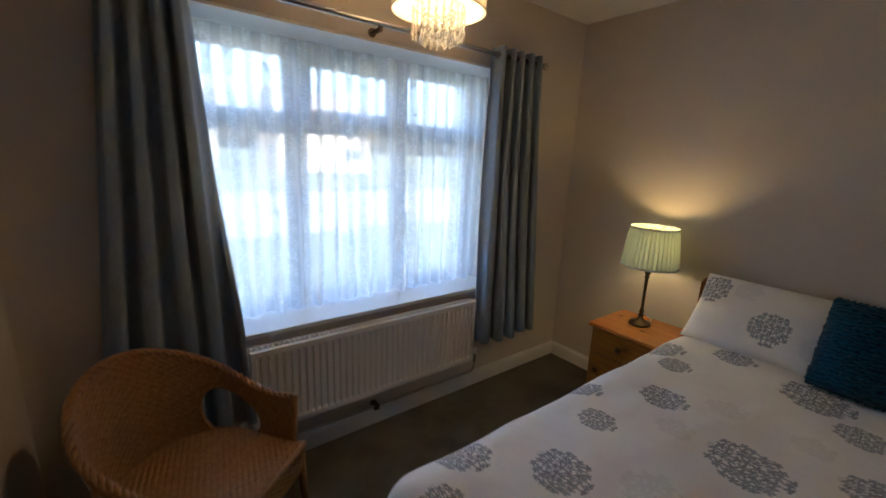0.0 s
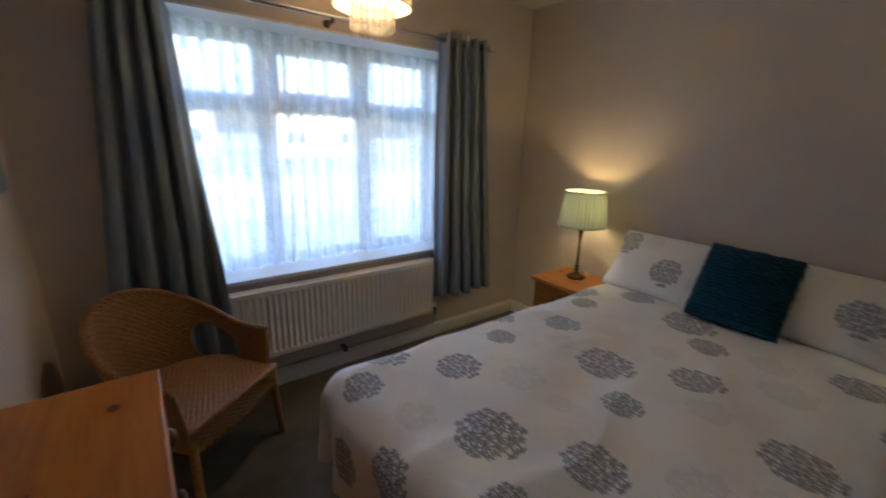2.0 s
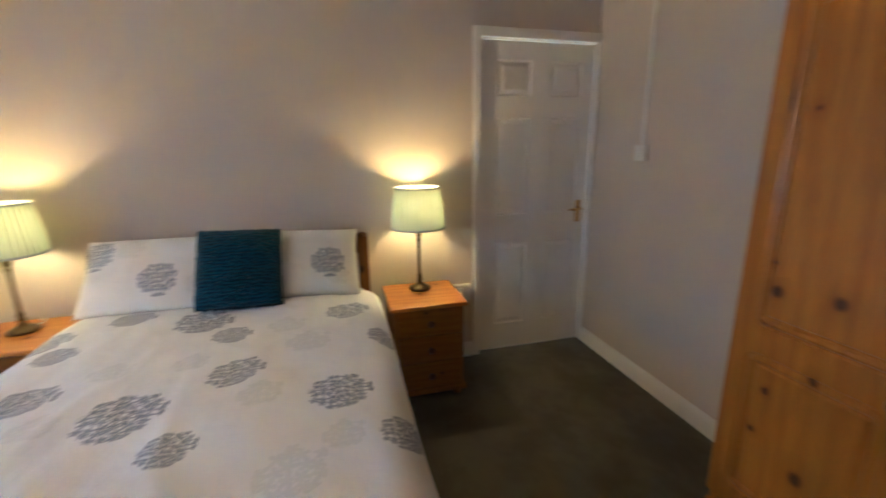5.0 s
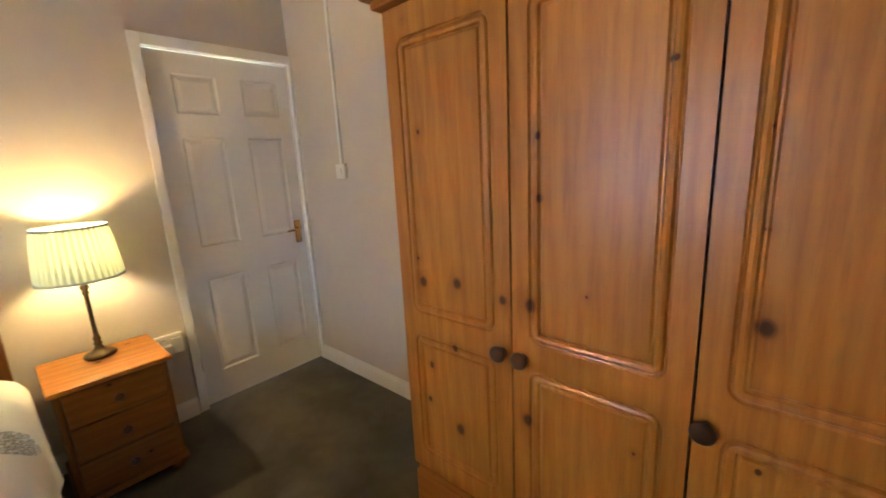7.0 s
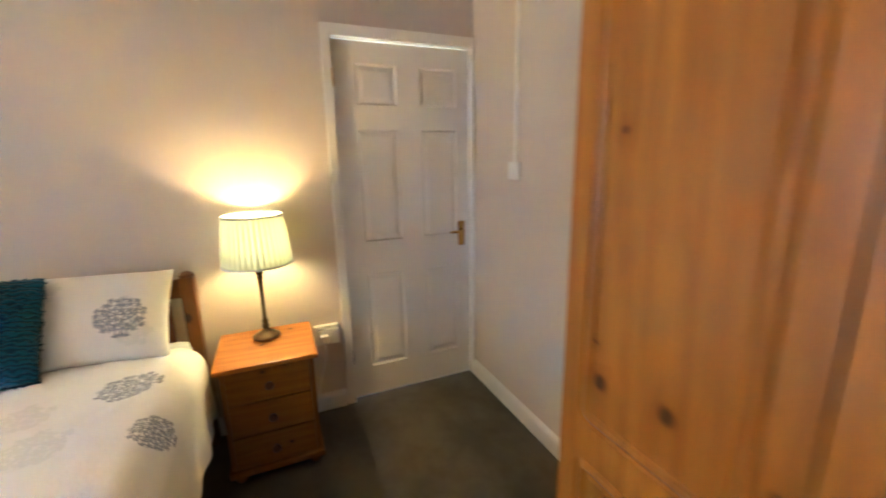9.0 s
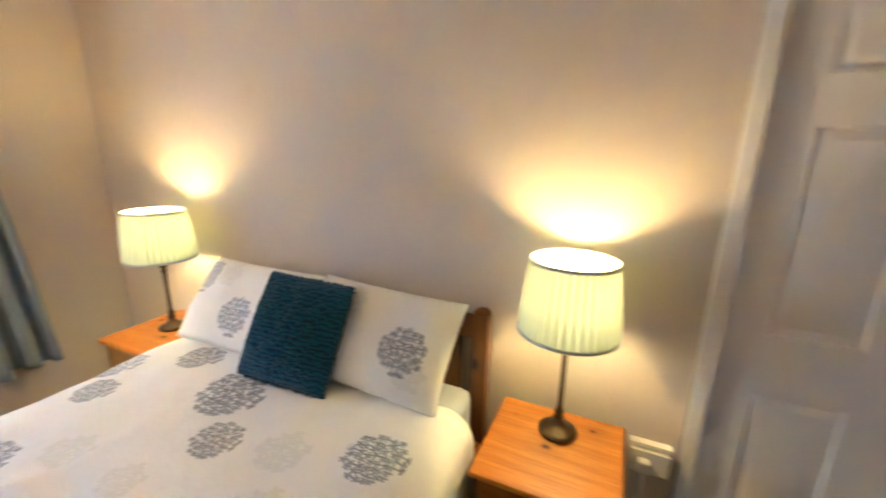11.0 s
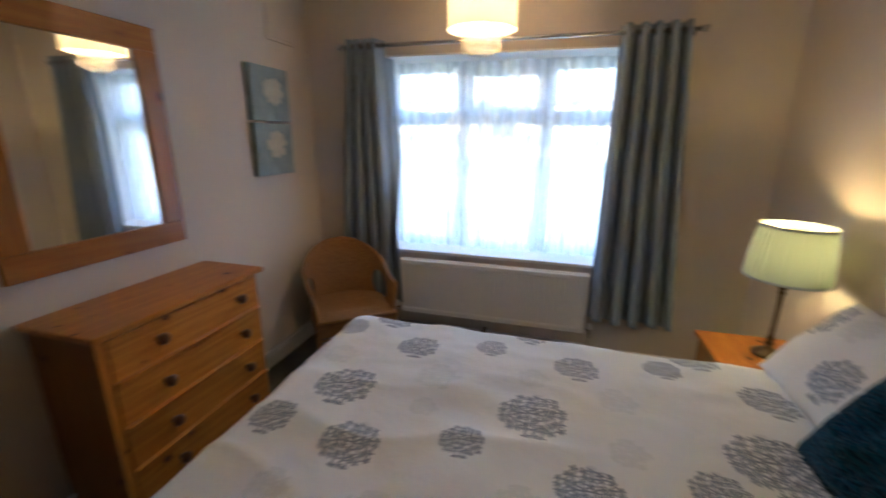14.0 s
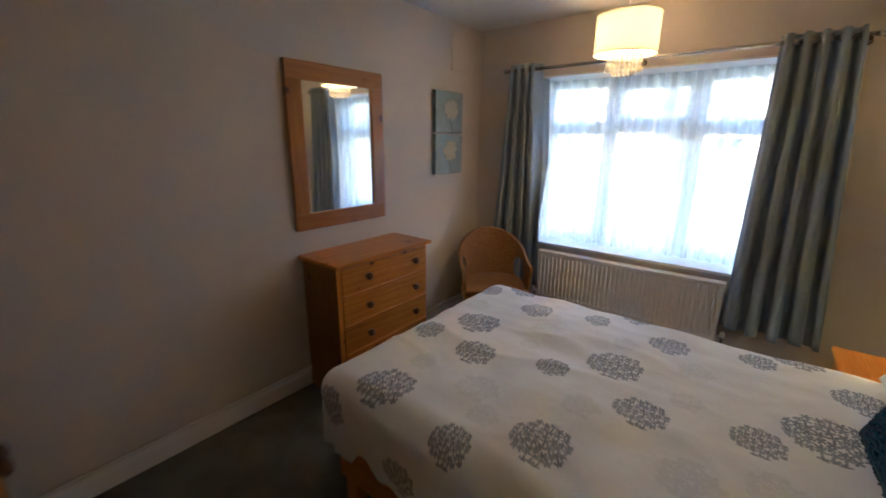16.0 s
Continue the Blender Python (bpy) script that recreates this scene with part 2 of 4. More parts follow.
def flower_print(name, base, blooms, faded, axes="uv"):
    """White cotton printed with round heads of small star florets; blooms: (u, v, radius) on the cloth."""
    k = Mat(name, 0.9)
    tc = k.n("ShaderNodeTexCoord")
    if axes == "uv":
        flat = tc.outputs["UV"]
    else:
        sp, cb = k.n("ShaderNodeSeparateXYZ"), k.n("ShaderNodeCombineXYZ")
        k.l(tc.outputs["Object"], sp.inputs[0])
        k.l(sp.outputs[0], cb.inputs[0]); k.l(sp.outputs[2], cb.inputs[1])
        flat = cb.outputs[0]

    def vec(op, a, b=None):
        x = k.n("ShaderNodeVectorMath", operation=op)
        for sock, v in zip(x.inputs, (a, b)):
            if isinstance(v, tuple):
                sock.default_value = v
            elif v is not None:
                k.l(v, sock)
        return x

    def heads(spots, cells, petals, size):
        """Ink mask: florets whose centres lie inside the nearest round head."""
        best, rel = None, None
        for u, v, r in spots:
            sc = k.n("ShaderNodeVectorMath", operation='SCALE')
            sc.inputs[3].default_value = 1.0 / r
            k.l(vec('SUBTRACT', flat, (u, v, 0.0)).outputs[0], sc.inputs[0])
            d = vec('LENGTH', sc.outputs[0]).outputs["Value"]
            if best is None:
                best, rel = d, sc.outputs[0]
            else:
                near = k.math('LESS_THAN', d, best)
                mx = k.n("ShaderNodeMix", data_type='VECTOR')
                k.l(near, mx.inputs[0]); k.l(rel, mx.inputs[4]); k.l(sc.outputs[0], mx.inputs[5])
                best, rel = k.math('MINIMUM', d, best), mx.outputs[1]
        vo = k.n("ShaderNodeTexVoronoi", feature='F1', voronoi_dimensions='2D')
        vo.inputs["Scale"].default_value, vo.inputs["Randomness"].default_value = cells, 0.55
        k.l(rel, vo.inputs["Vector"])
        local = vec('SUBTRACT', rel, vo.outputs["Position"]).outputs[0]
        lx = k.n("ShaderNodeSeparateXYZ")
        k.l(local, lx.inputs[0])
        sepc = k.n("ShaderNodeSeparateColor")
        k.l(vo.outputs["Color"], sepc.inputs[0])
        ang = k.math('ADD', k.math('ARCTAN2', lx.outputs[1], lx.outputs[0]), k.math('MULTIPLY', sepc.outputs[0], 6.28))
        leaf = k.math('POWER', k.math('ABSOLUTE', k.math('COSINE', k.math('MULTIPLY', ang, petals / 2.0))), 0.9)
        reach = k.math('MULTIPLY', k.math('MULTIPLY_ADD', leaf, 0.80, 0.20), size / cells)
        star = k.math('DIVIDE', vec('LENGTH', local).outputs["Value"], reach)
        ink = k.ramp(star, [(0.88, 1.0), (1.05, 0.0)])
        home = vec('LENGTH', vo.outputs["Position"]).outputs["Value"]
        keep = k.math('MULTIPLY', k.ramp(home, [(0.94, 1.0), (0.97, 0.0)]), k.ramp(best, [(0.98, 1.0), (1.03, 0.0)]))
        return k.math('MULTIPLY', ink, keep), sepc.outputs[1], best

    ink, pick, home = heads(blooms, 4.3, 5.0, 0.72)
    tone = k.mix(pick, (0.035, 0.068, 0.14), (0.14, 0.195, 0.29))
    tone = k.mix(k.ramp(home, [(0.12, 0.6), (0.4, 0.0)]), tone, (0.02, 0.03, 0.06))
    soft = k.noise(tc.outputs["Object"], 5, 4)
    cloth = k.mix(k.ramp(soft, [(0.45, 0.0), (0.75, 0.4)]), base, (base[0] * 0.84, base[1] * 0.85, base[2] * 0.84))
    ghost, _, _ = heads(faded, 2.6, 5.0, 0.85)
    cloth = k.mix(k.math('MULTIPLY', ghost, 0.22), cloth, (0.40, 0.46, 0.45))
    k.color(k.mix(k.math('MULTIPLY', ink, 0.76), cloth, tone))
    k.bump(k.noise(tc.outputs["Object"], 14, 4), 0.3, 0.014)
    k.b.inputs["Sheen Weight"].default_value = 0.15
    return k.m


def wicker():
    k = Mat("honey wicker", 0.5)
    v = k.coords()
    f, g = k.noise(v, 60, 3), k.noise(v, 4, 3)
    col = k.mix(k.ramp(f, [(0.35, 0.0), (0.7, 1.0)]), (0.42, 0.21, 0.06), (0.25, 0.11, 0.026))
    k.color(k.mix(k.math('MULTIPLY', g, 0.4), col, (0.20, 0.07, 0.02)))
    wv = k.n("ShaderNodeTexWave", wave_type='BANDS', bands_direction='Z')
    wv.inputs["Scale"].default_value, wv.inputs["Distortion"].default_value, wv.inputs["Detail Scale"].default_value = 30, 0.8, 3.0
    k.l(v, wv.inputs["Vector"])
    k.bump(k.math('ADD', wv.outputs["Fac"], k.math('MULTIPLY', k.noise(v, 150, 3), 0.9)), 0.5, 0.003)
    return k.m


def teal_velvet():
    k = Mat("teal ribbed velvet", 1.0)
    k.b.inputs["Specular IOR Level"].default_value = 0.15
    v = k.coords((1, 1, 1))
    w = k.n("ShaderNodeTexWave", wave_type='BANDS', bands_direction='Z')
    w.inputs["Scale"].default_value, w.inputs["Distortion"].default_value, w.inputs["Detail Scale"].default_value = 19, 7.0, 2.5
    k.l(v, w.inputs["Vector"])
    f = k.noise(v, 90, 3)
    col = k.mix(w.outputs["Fac"], (0.003, 0.032, 0.078), (0.009, 0.10, 0.19))
    k.color(k.mix(k.math('MULTIPLY', f, 0.5), col, (0.006, 0.035, 0.065)))
    k.b.inputs["Sheen Weight"].default_value = 0.1
    k.bump(w.outputs["Fac"], 0.7, 0.008)
    return k.m


CARPET, CURTAIN, LACE, WICKER, TEAL = carpet(), curtain_cloth(), lace(), wicker(), teal_velvet()
SHADE_GREEN = shade_cloth("pale green pleated silk", (0.55, 0.66, 0.54), 0.12, 38)
SHADE_CREAM = shade_cloth("cream fabric shade", (0.86, 0.78, 0.62), 0.25)
TRIM_BLUE = plain("grey blue braid", (0.42, 0.49, 0.55), 0.9)

gk = Mat("clear window glass", 0.0)
gk.b.inputs["Transmission Weight"].default_value, gk.b.inputs["IOR"].default_value = 1.0, 1.02
gk.color((0.97, 0.98, 0.98))
GLASS = gk.m
ck = Mat("cut crystal", 0.03)
ck.b.inputs["Transmission Weight"].default_value, ck.b.inputs["IOR"].default_value = 0.75, 1.5
ck.color((0.95, 0.92, 0.85))
CRYSTAL = ck.m
mk = Mat("silvered mirror", 0.015, 1.0)
mk.color((0.86, 0.87, 0.86))
MIRROR = mk.m
bk = Mat("glowing bulb", 0.3)
bk.color((1.0, 0.85, 0.6))
bk.b.inputs["Emission Color"].default_value = (1.0, 0.66, 0.3, 1)
bk.b.inputs["Emission Strength"].default_value = 2.0
BULB = bk.m


# ---- mesh helpers ----
def finish(bm, name, mat, smooth=False):
    me = bpy.data.meshes.new(name)
    bmesh.ops.recalc_face_normals(bm, faces=bm.faces)
    bm.to_mesh(me)
    bm.free()
    me.materials.append(mat)
    if smooth:
        for p in me.polygons:
            p.use_smooth = True
    return me


def part(name, bm, mat, parent, label="", smooth=False):
    ob = new(name, finish(bm, name, mat, smooth))
    ob.parent = parent
    if label:
        ob["label"] = label
    return ob


def thing(name, m, label, category, group=""):
    e = new(name)
    e.empty_display_size = 0.1
    e.matrix_world = m
    return tagged(e, label, category, group)


def setting(name, bm, mat, label="", smooth=False):
    return tagged(new(name, finish(bm, name, mat, smooth)), label, "", "", "structure")


def box(x0, x1, y0, y1, z0, z1, bevel=0.0, bm=None):
    b = bm or bmesh.new()
    r = bmesh.ops.create_cube(b, size=1.0)
    c, s = Vector(((x0 + x1) / 2, (y0 + y1) / 2, (z0 + z1) / 2)), (x1 - x0, y1 - y0, z1 - z0)
    for v in r["verts"]:
        v.co = Vector((v.co.x * s[0], v.co.y * s[1], v.co.z * s[2])) + c
    if bevel:
        vs = set(r["verts"])
        es = [e for e in b.edges if e.verts[0] in vs]
        bmesh.ops.bevel(b, geom=es, offset=bevel, segments=2, affect='EDGES', profile=0.6)
    return b


def lathe(profile, seg=24, bm=None, at=(0, 0, 0), axis='z', closed=False):
    """Turn (radius, height) pairs about an axis."""
    b = bm or bmesh.new()
    rings = []
    for r, h in profile:
        ring = []
        for i in range(seg):
            a = 2 * math.pi * i / seg
            p = (r * math.cos(a), r * math.sin(a), h)
            if axis == 'y':
                p = (p[0], -p[2], p[1])
            ring.append(b.verts.new((p[0] + at[0], p[1] + at[1], p[2] + at[2])))
        rings.append(ring)
    for a, c in zip(rings, rings[1:]):
        for i in range(seg):
            b.faces.new((a[i], a[(i + 1) % seg], c[(i + 1) % seg], c[i]))
    if not closed:
        b.faces.new(rings[0][::-1]); b.faces.new(rings[-1])
    else:
        for i in range(seg):
            b.faces.new((rings[-1][i], rings[-1][(i + 1) % seg], rings[0][(i + 1) % seg], rings[0][i]))
    return b


def tube(points, radius, seg=8, bm=None, cap=True):
    """A tube along points; radius is a number or one for each point."""
    b = bm or bmesh.new()
    pts = [Vector(p) for p in points]
    rad = radius if isinstance(radius, (list, tuple)) else [radius] * len(pts)
    up, rings = None, []
    for i, p in enumerate(pts):
        d = (pts[min(i + 1, len(pts) - 1)] - pts[max(i - 1, 0)]).normalized()
        if up is None:
            up = Vector((0, 0, 1)) if abs(d.z) < 0.9 else Vector((1, 0, 0))
        s = d.cross(up).normalized()
        up = s.cross(d).normalized()
        rings.append([b.verts.new(p + (s * math.cos(2 * math.pi * j / seg) + up * math.sin(2 * math.pi * j / seg)) * rad[i]) for j in range(seg)])
    for a, c in zip(rings, rings[1:]):
        for j in range(seg):
            b.faces.new((a[j], a[(j + 1) % seg], c[(j + 1) % seg], c[j]))
    if cap:
        b.faces.new(rings[0][::-1]); b.faces.new(rings[-1])
    return b


def sheet(nu, nv, fn, bm=None):
    b = bm or bmesh.new()
    g = [[b.verts.new(fn(i / nu, j / nv)) for j in range(nv + 1)] for i in range(nu + 1)]
    for i in range(nu):
        for j in range(nv):
            b.faces.new((g[i][j], g[i + 1][j], g[i + 1][j + 1], g[i][j + 1]))
    return b


def panelled(w, h, th, panels, profile, rad=0.0):
    """A slab w by h, front at y=0 facing -y, with moulded panels (x0, x1, z0, z1); profile: (inset, depth) steps."""
    b = bmesh.new()
    xs = sorted({0.0, w, *(p[0] for p in panels), *(p[1] for p in panels)})
    zs = sorted({0.0, h, *(p[2] for p in panels), *(p[3] for p in panels)})
    for xa, xb in zip(xs, xs[1:]):
        for za, zb in zip(zs, zs[1:]):
            cx, cz = (xa + xb) / 2, (za + zb) / 2
            if not any(p[0] < cx < p[1] and p[2] < cz < p[3] for p in panels):
                b.faces.new([b.verts.new(c) for c in ((xa, 0, za), (xb, 0, za), (xb, 0, zb), (xa, 0, zb))])
    for x0, x1, z0, z1 in panels:
        prev = None
        for ins, dep in [(0, 0)] + profile:
            corners = [(x0 + ins, z0 + ins, 180), (x1 - ins, z0 + ins, 270), (x1 - ins, z1 - ins, 0), (x0 + ins, z1 - ins, 90)]
            if rad:
                r, pts = max(rad - ins, 0.003), []
                for (cx, cz, a0), sx, sz in zip(corners, (1, -1, -1, 1), (1, 1, -1, -1)):
                    arc = [(cx + sx * r + r * math.cos(radians(a0 + 18 * q)), cz + sz * r + r * math.sin(radians(a0 + 18 * q))) for q in range(6)]
                    pts += arc
                    if prev is None:
                        b.faces.new([b.verts.new((px, dep, pz)) for px, pz in [(cx, cz)] + arc[::-1]])
            else:
                pts = [c[:2] for c in corners]
            ring = [b.verts.new((px, dep, pz)) for px, pz in pts]
            if prev:
                for i in range(len(ring)):
                    j = (i + 1) % len(ring)
                    b.faces.new((prev[i], prev[j], ring[j], ring[i]))
            prev = ring
        b.faces.new(prev)
    for q in (((0, 0, 0), (0, th, 0), (w, th, 0), (w, 0, 0)), ((0, 0, h), (w, 0, h), (w, th, h), (0, th, h)),
              ((0, 0, 0), (0, 0, h), (0, th, h), (0, th, 0)), ((w, 0, 0), (w, th, 0), (w, th, h), (w, 0, h)),
              ((0, th, 0), (0, th, h), (w, th, h), (w, th, 0))):
        b.faces.new([b.verts.new(c) for c in q])
    bmesh.ops.remove_doubles(b, verts=b.verts, dist=0.0002)
    return b


def knob(mat, parent, x, y, z, r=0.018, label=""):
    b = lathe([(r * 0.55, -0.002), (r * 0.5, 0.008), (r * 0.62, 0.012), (r, 0.02), (r * 1.02, 0.026), (r * 0.75, 0.034), (r * 0.3, 0.037)], 14, at=(x, y, z), axis='y')
    return part("knob", b, mat, parent, label, True)


# ---- the room ----
XE, YS, H, T = 2.95, -3.85, 2.43, 0.12
YW = 0.03                      # inner face of the window wall
WX0, WX1, WZ0, WZ1 = 0.50, 2.24, 0.675, 2.03   # window opening
WALL_D = 0.42                  # depth of the window wall

setting("floor", box(-T, XE + T, YS - T, YW + WALL_D, -0.25, 0.0), CARPET, "dark grey-brown fitted carpet")
setting("ceiling", box(-T, XE + 0.2, YS - T, YW + WALL_D, H, H + 0.1), CEIL, "white painted ceiling")
setting("wall_west", box(-T, 0, YS - T, YW + WALL_D, 0, H), WALL, "taupe painted wall behind the chest of drawers")
setting("wall_south", box(0, XE + 0.2, YS - T, YS, 0, H), WALL, "taupe painted wall behind the wardrobe")
b = box(0, WX0, YW, YW + WALL_D, 0, H)
box(WX1, XE, YW, YW + WALL_D, 0, H, 0, b)
box(WX0, WX1, YW, YW + WALL_D, 0, WZ0, 0, b)
box(WX0, WX1, YW, YW + WALL_D, WZ1, H, 0, b)
setting("wall_north", b, WALL, "taupe painted wall with a deep window opening")
DY0, DY1, DZ = -3.832, -3.055, 2.0     # door opening
b = box(XE, XE + 0.2, -3.008, YW + WALL_D, 0, H)
box(XE + 0.02, XE + 0.2, DY1, -3.008, 0, H, 0, b)
box(XE + 0.02, XE + 0.2, YS, DY0, 0, H, 0, b)
box(XE + 0.02, XE + 0.2, DY0, DY1, DZ, H, 0, b)
setting("wall_east", b, WALL, "taupe painted wall behind the bed")
# white reveal lining and sill board
b = box(WX0 - 0.0, WX0 + 0.012, YW + 0.002, YW + 0.30, WZ0, WZ1)
box(WX1 - 0.012, WX1, YW + 0.002, YW + 0.30, WZ0, WZ1, 0, b)
box(WX0 + 0.012, WX1 - 0.012, YW + 0.002, YW + 0.30, WZ1 - 0.012, WZ1, 0, b)
setting("trim", b, GLOSSW, "white painted window reveal")
setting("window_sill", box(WX0 + 0.012, WX1 - 0.012, YW - 0.012, YW + 0.32, WZ0, WZ0 + 0.022, 0.004), GLOSSW, "white gloss window sill board")


def skirting(name, m, length):
    prof = [(0, 0), (-0.016, 0), (-0.016, 0.075), (-0.012, 0.088), (-0.006, 0.096), (-0.004, 0.102), (0, 0.102)]
    b = bmesh.new()
    rings = [[b.verts.new((x, y, z)) for y, z in prof] for x in (0, length)]
    for i in range(len(prof)):
        j = (i + 1) % len(prof)
        b.faces.new((rings[0][i], rings[0][j], rings[1][j], rings[1][i]))
    b.faces.new(rings[0]); b.faces.new(rings[1])
    ob = setting(name, b, GLOSSW, "white gloss skirting board")
    ob.matrix_world = m
    return ob


skirting("baseboard", pose(0, YW, 0), XE)
skirting("baseboard", pose(XE, YW - 0.018, 0, 0, 0, -90), 3.008 + YW - 0.02)
skirting("baseboard", pose(XE, YS, 0, 0, 0, 180), 1.6)
skirting("baseboard", pose(0, YS, 0, 0, 0, 90), -YS + YW - 0.018)


# ---- window ----
def window():
    w = tagged(new("window_1"), "white plastic three-light casement window with top lights", "", "", "structure")
    y0, y1 = YW + 0.315, YW + 0.385
    x0, x1, z0, z1 = WX0, WX1, WZ0, WZ1
    b = bmesh.new()
    f = 0.055
    box(x0, x1, y0, y1, z0, z0 + f, 0, b); box(x0, x1, y0, y1, z1 - f, z1, 0, b)
    box(x0, x0 + f, y0, y1, z0 + f, z1 - f, 0, b); box(x1 - f, x1, y0, y1, z0 + f, z1 - f, 0, b)
    m1, m2, tz = 1.06, 1.665, 1.64
    for m in (m1, m2):
        box(m - 0.03, m + 0.03, y0, y1, z0 + f, z1 - f, 0, b)
    cols = [(x0 + f, m1 - 0.03), (m1 + 0.03, m2 - 0.03), (m2 + 0.03, x1 - f)]
    for a, c in cols:
        box(a, c, y0, y1, tz - 0.03, tz + 0.03, 0, b)
    part("window_frame", b, UPVC, w)
    for i, (a, c) in enumerate(cols):
        for (p, q), s in (((z0 + f, tz - 0.03), 0.022 if i != 1 else 0.014), ((tz + 0.03, z1 - f), 0.022 if i != 1 else 0.052)):
            b = bmesh.new()
            ya, yb = y0 - 0.012, y0 + 0.03
            box(a - 0.006, c + 0.006, ya, yb, p - 0.006, p + s, 0.003, b); box(a - 0.006, c + 0.006, ya, yb, q - s, q + 0.006, 0.003, b)
            box(a - 0.006, a + s, ya, yb, p + s, q - s, 0.003, b); box(c - s, c + 0.006, ya, yb, p + s, q - s, 0.003, b)
            sash = part("sash", b, UPVC, w)
            pane = part("pane", box(a + s - 0.004, c - s + 0.004, y0 + 0.01, y0 + 0.016, p + s - 0.004, q - s + 0.004), GLASS, sash)
            pane.visible_shadow = False
            if i == 1 and p > 1.5:
                part("window_handle", box(1.30, 1.44, ya - 0.022, ya, p + 0.008, p + 0.03, 0.004), UPVC, sash)
            if i == 2 and p < 1.0:
                part("window_handle", box(a + 0.0, a + 0.02, ya - 0.022, ya, 1.05, 1.18, 0.004), UPVC, sash)


window()

# ---- outdoors, dimly seen through the net ----
GRASS = plain("lawn green", (0.10, 0.12, 0.07), 0.9, vary=0.4, scale=3)
BRICK = plain("pale brown brick", (0.42, 0.38, 0.34), 0.85, vary=0.4, scale=20)
ROOFM = plain("grey roof tiles", (0.2, 0.185, 0.175), 0.8, vary=0.4, scale=15)
TARMAC = plain("worn grey concrete", (0.2, 0.2, 0.2), 0.9)
DARKG = plain("dark window", (0.03, 0.035, 0.04), 0.1)
setting("ground", box(-1500, 1500, -1500, 3000, -0.35, -0.252), GRASS, "green front lawn")
setting("road", box(-200, 200, 7, 16, -0.25, -0.235), TARMAC, "worn grey concrete street")


def house(x, y):
    h = thing("house", pose(x, y, -0.25), "brown brick house with a grey tiled pitched roof across the street", "house", "houses opposite")
    part("wall", box(-4, 4, 0, 7, 0, 4.9), BRICK, h)
    b = bmesh.new()
    vs = [b.verts.new(c) for c in ((-4.4, -0.4, 4.8), (4.4, -0.4, 4.8), (4.4, 7.4, 4.8), (-4.4, 7.4, 4.8), (-4.4, 3.5, 7.2), (4.4, 3.5, 7.2))]
    for q in ((0, 1, 5, 4), (2, 3, 4, 5), (0, 4, 3), (1, 2, 5), (0, 3, 2, 1)):
        b.faces.new([vs[i] for i in q])
    roof = part("roof", b, ROOFM, h)
    part("chimney", box(2.4, 3.1, 3.1, 3.9, 6.6, 8.1), BRICK, roof)
    part("door", box(-0.5, 0.45, -0.04, 0.0, 0.1, 2.15), GLOSSW, h)
    for wx in (-2.5, 2.3):
        for wz in (0.95, 3.2):
            wdw = part("window", box(wx - 0.9, wx + 0.9, -0.05, 0.0, wz, wz + 1.25), UPVC, h)
            for k in (-0.44, 0.44):
                part("pane", box(wx + k - 0.38, wx + k + 0.38, -0.06, -0.052, wz + 0.08, wz + 1.17), DARKG, wdw)


house(-9.5, 34)
house(2.0, 35)
house(14.5, 34)


# ---- door ----
def door():
    d = tagged(new("door_1"), "closed white six-panel door with brass lever handle", "", "", "structure")
    d.matrix_world = pose(XE + 0.028, DY1 - 0.006, 0.006, 0, 0, -90)
    w, h = -DY0 + DY1 - 0.012, 1.985
    rows = [(0.185, 0.755), (0.945, 1.55), (1.675, 1.88)]
    pans = [(a, c, p, q) for a, c in ((0.115, 0.335), (0.47, 0.685)) for p, q in rows]
    part("leaf", panelled(w, h, 0.035, pans, [(0.006, 0.009), (0.014, 0.010), (0.034, 0.004), (0.04, 0.003)]), GLOSSW, d)
    hd = part("door_handle", box(w - 0.075, w - 0.035, -0.006, 0, 0.87, 1.02, 0.006), BRASS, d, "brass lever handle on a backplate")
    part("lever", tube([(w - 0.055, -0.004, 0.965), (w - 0.055, -0.045, 0.965), (w - 0.065, -0.052, 0.965), (w - 0.15, -0.052, 0.962)], [0.010, 0.009, 0.009, 0.007], 10), BRASS, hd, "", True)
    for z in (0.22, 1.76):
        part("hinge", box(-0.006, 0.006, -0.008, 0.004, z, z + 0.09, 0.002), BRASS, d)
    y0, y1, o = DY0, DY1, XE + 0.02
    b = bmesh.new()
    ow = 0.052
    for a, c, p, q in ((y1 - 0.002, y1 + ow - 0.008, 0, DZ + ow), (y0 - 0.016, y0 + 0.002, 0, DZ + ow)):
        box(o - 0.03, o - 0.0005, a, c, p, q, 0.004, b)
    box(o - 0.03, o - 0.0005, y0 + 0.002, y1 - 0.002, DZ - 0.002, DZ + ow, 0.004, b)
    setting("trim", b, GLOSSW, "white gloss door architrave")


door()


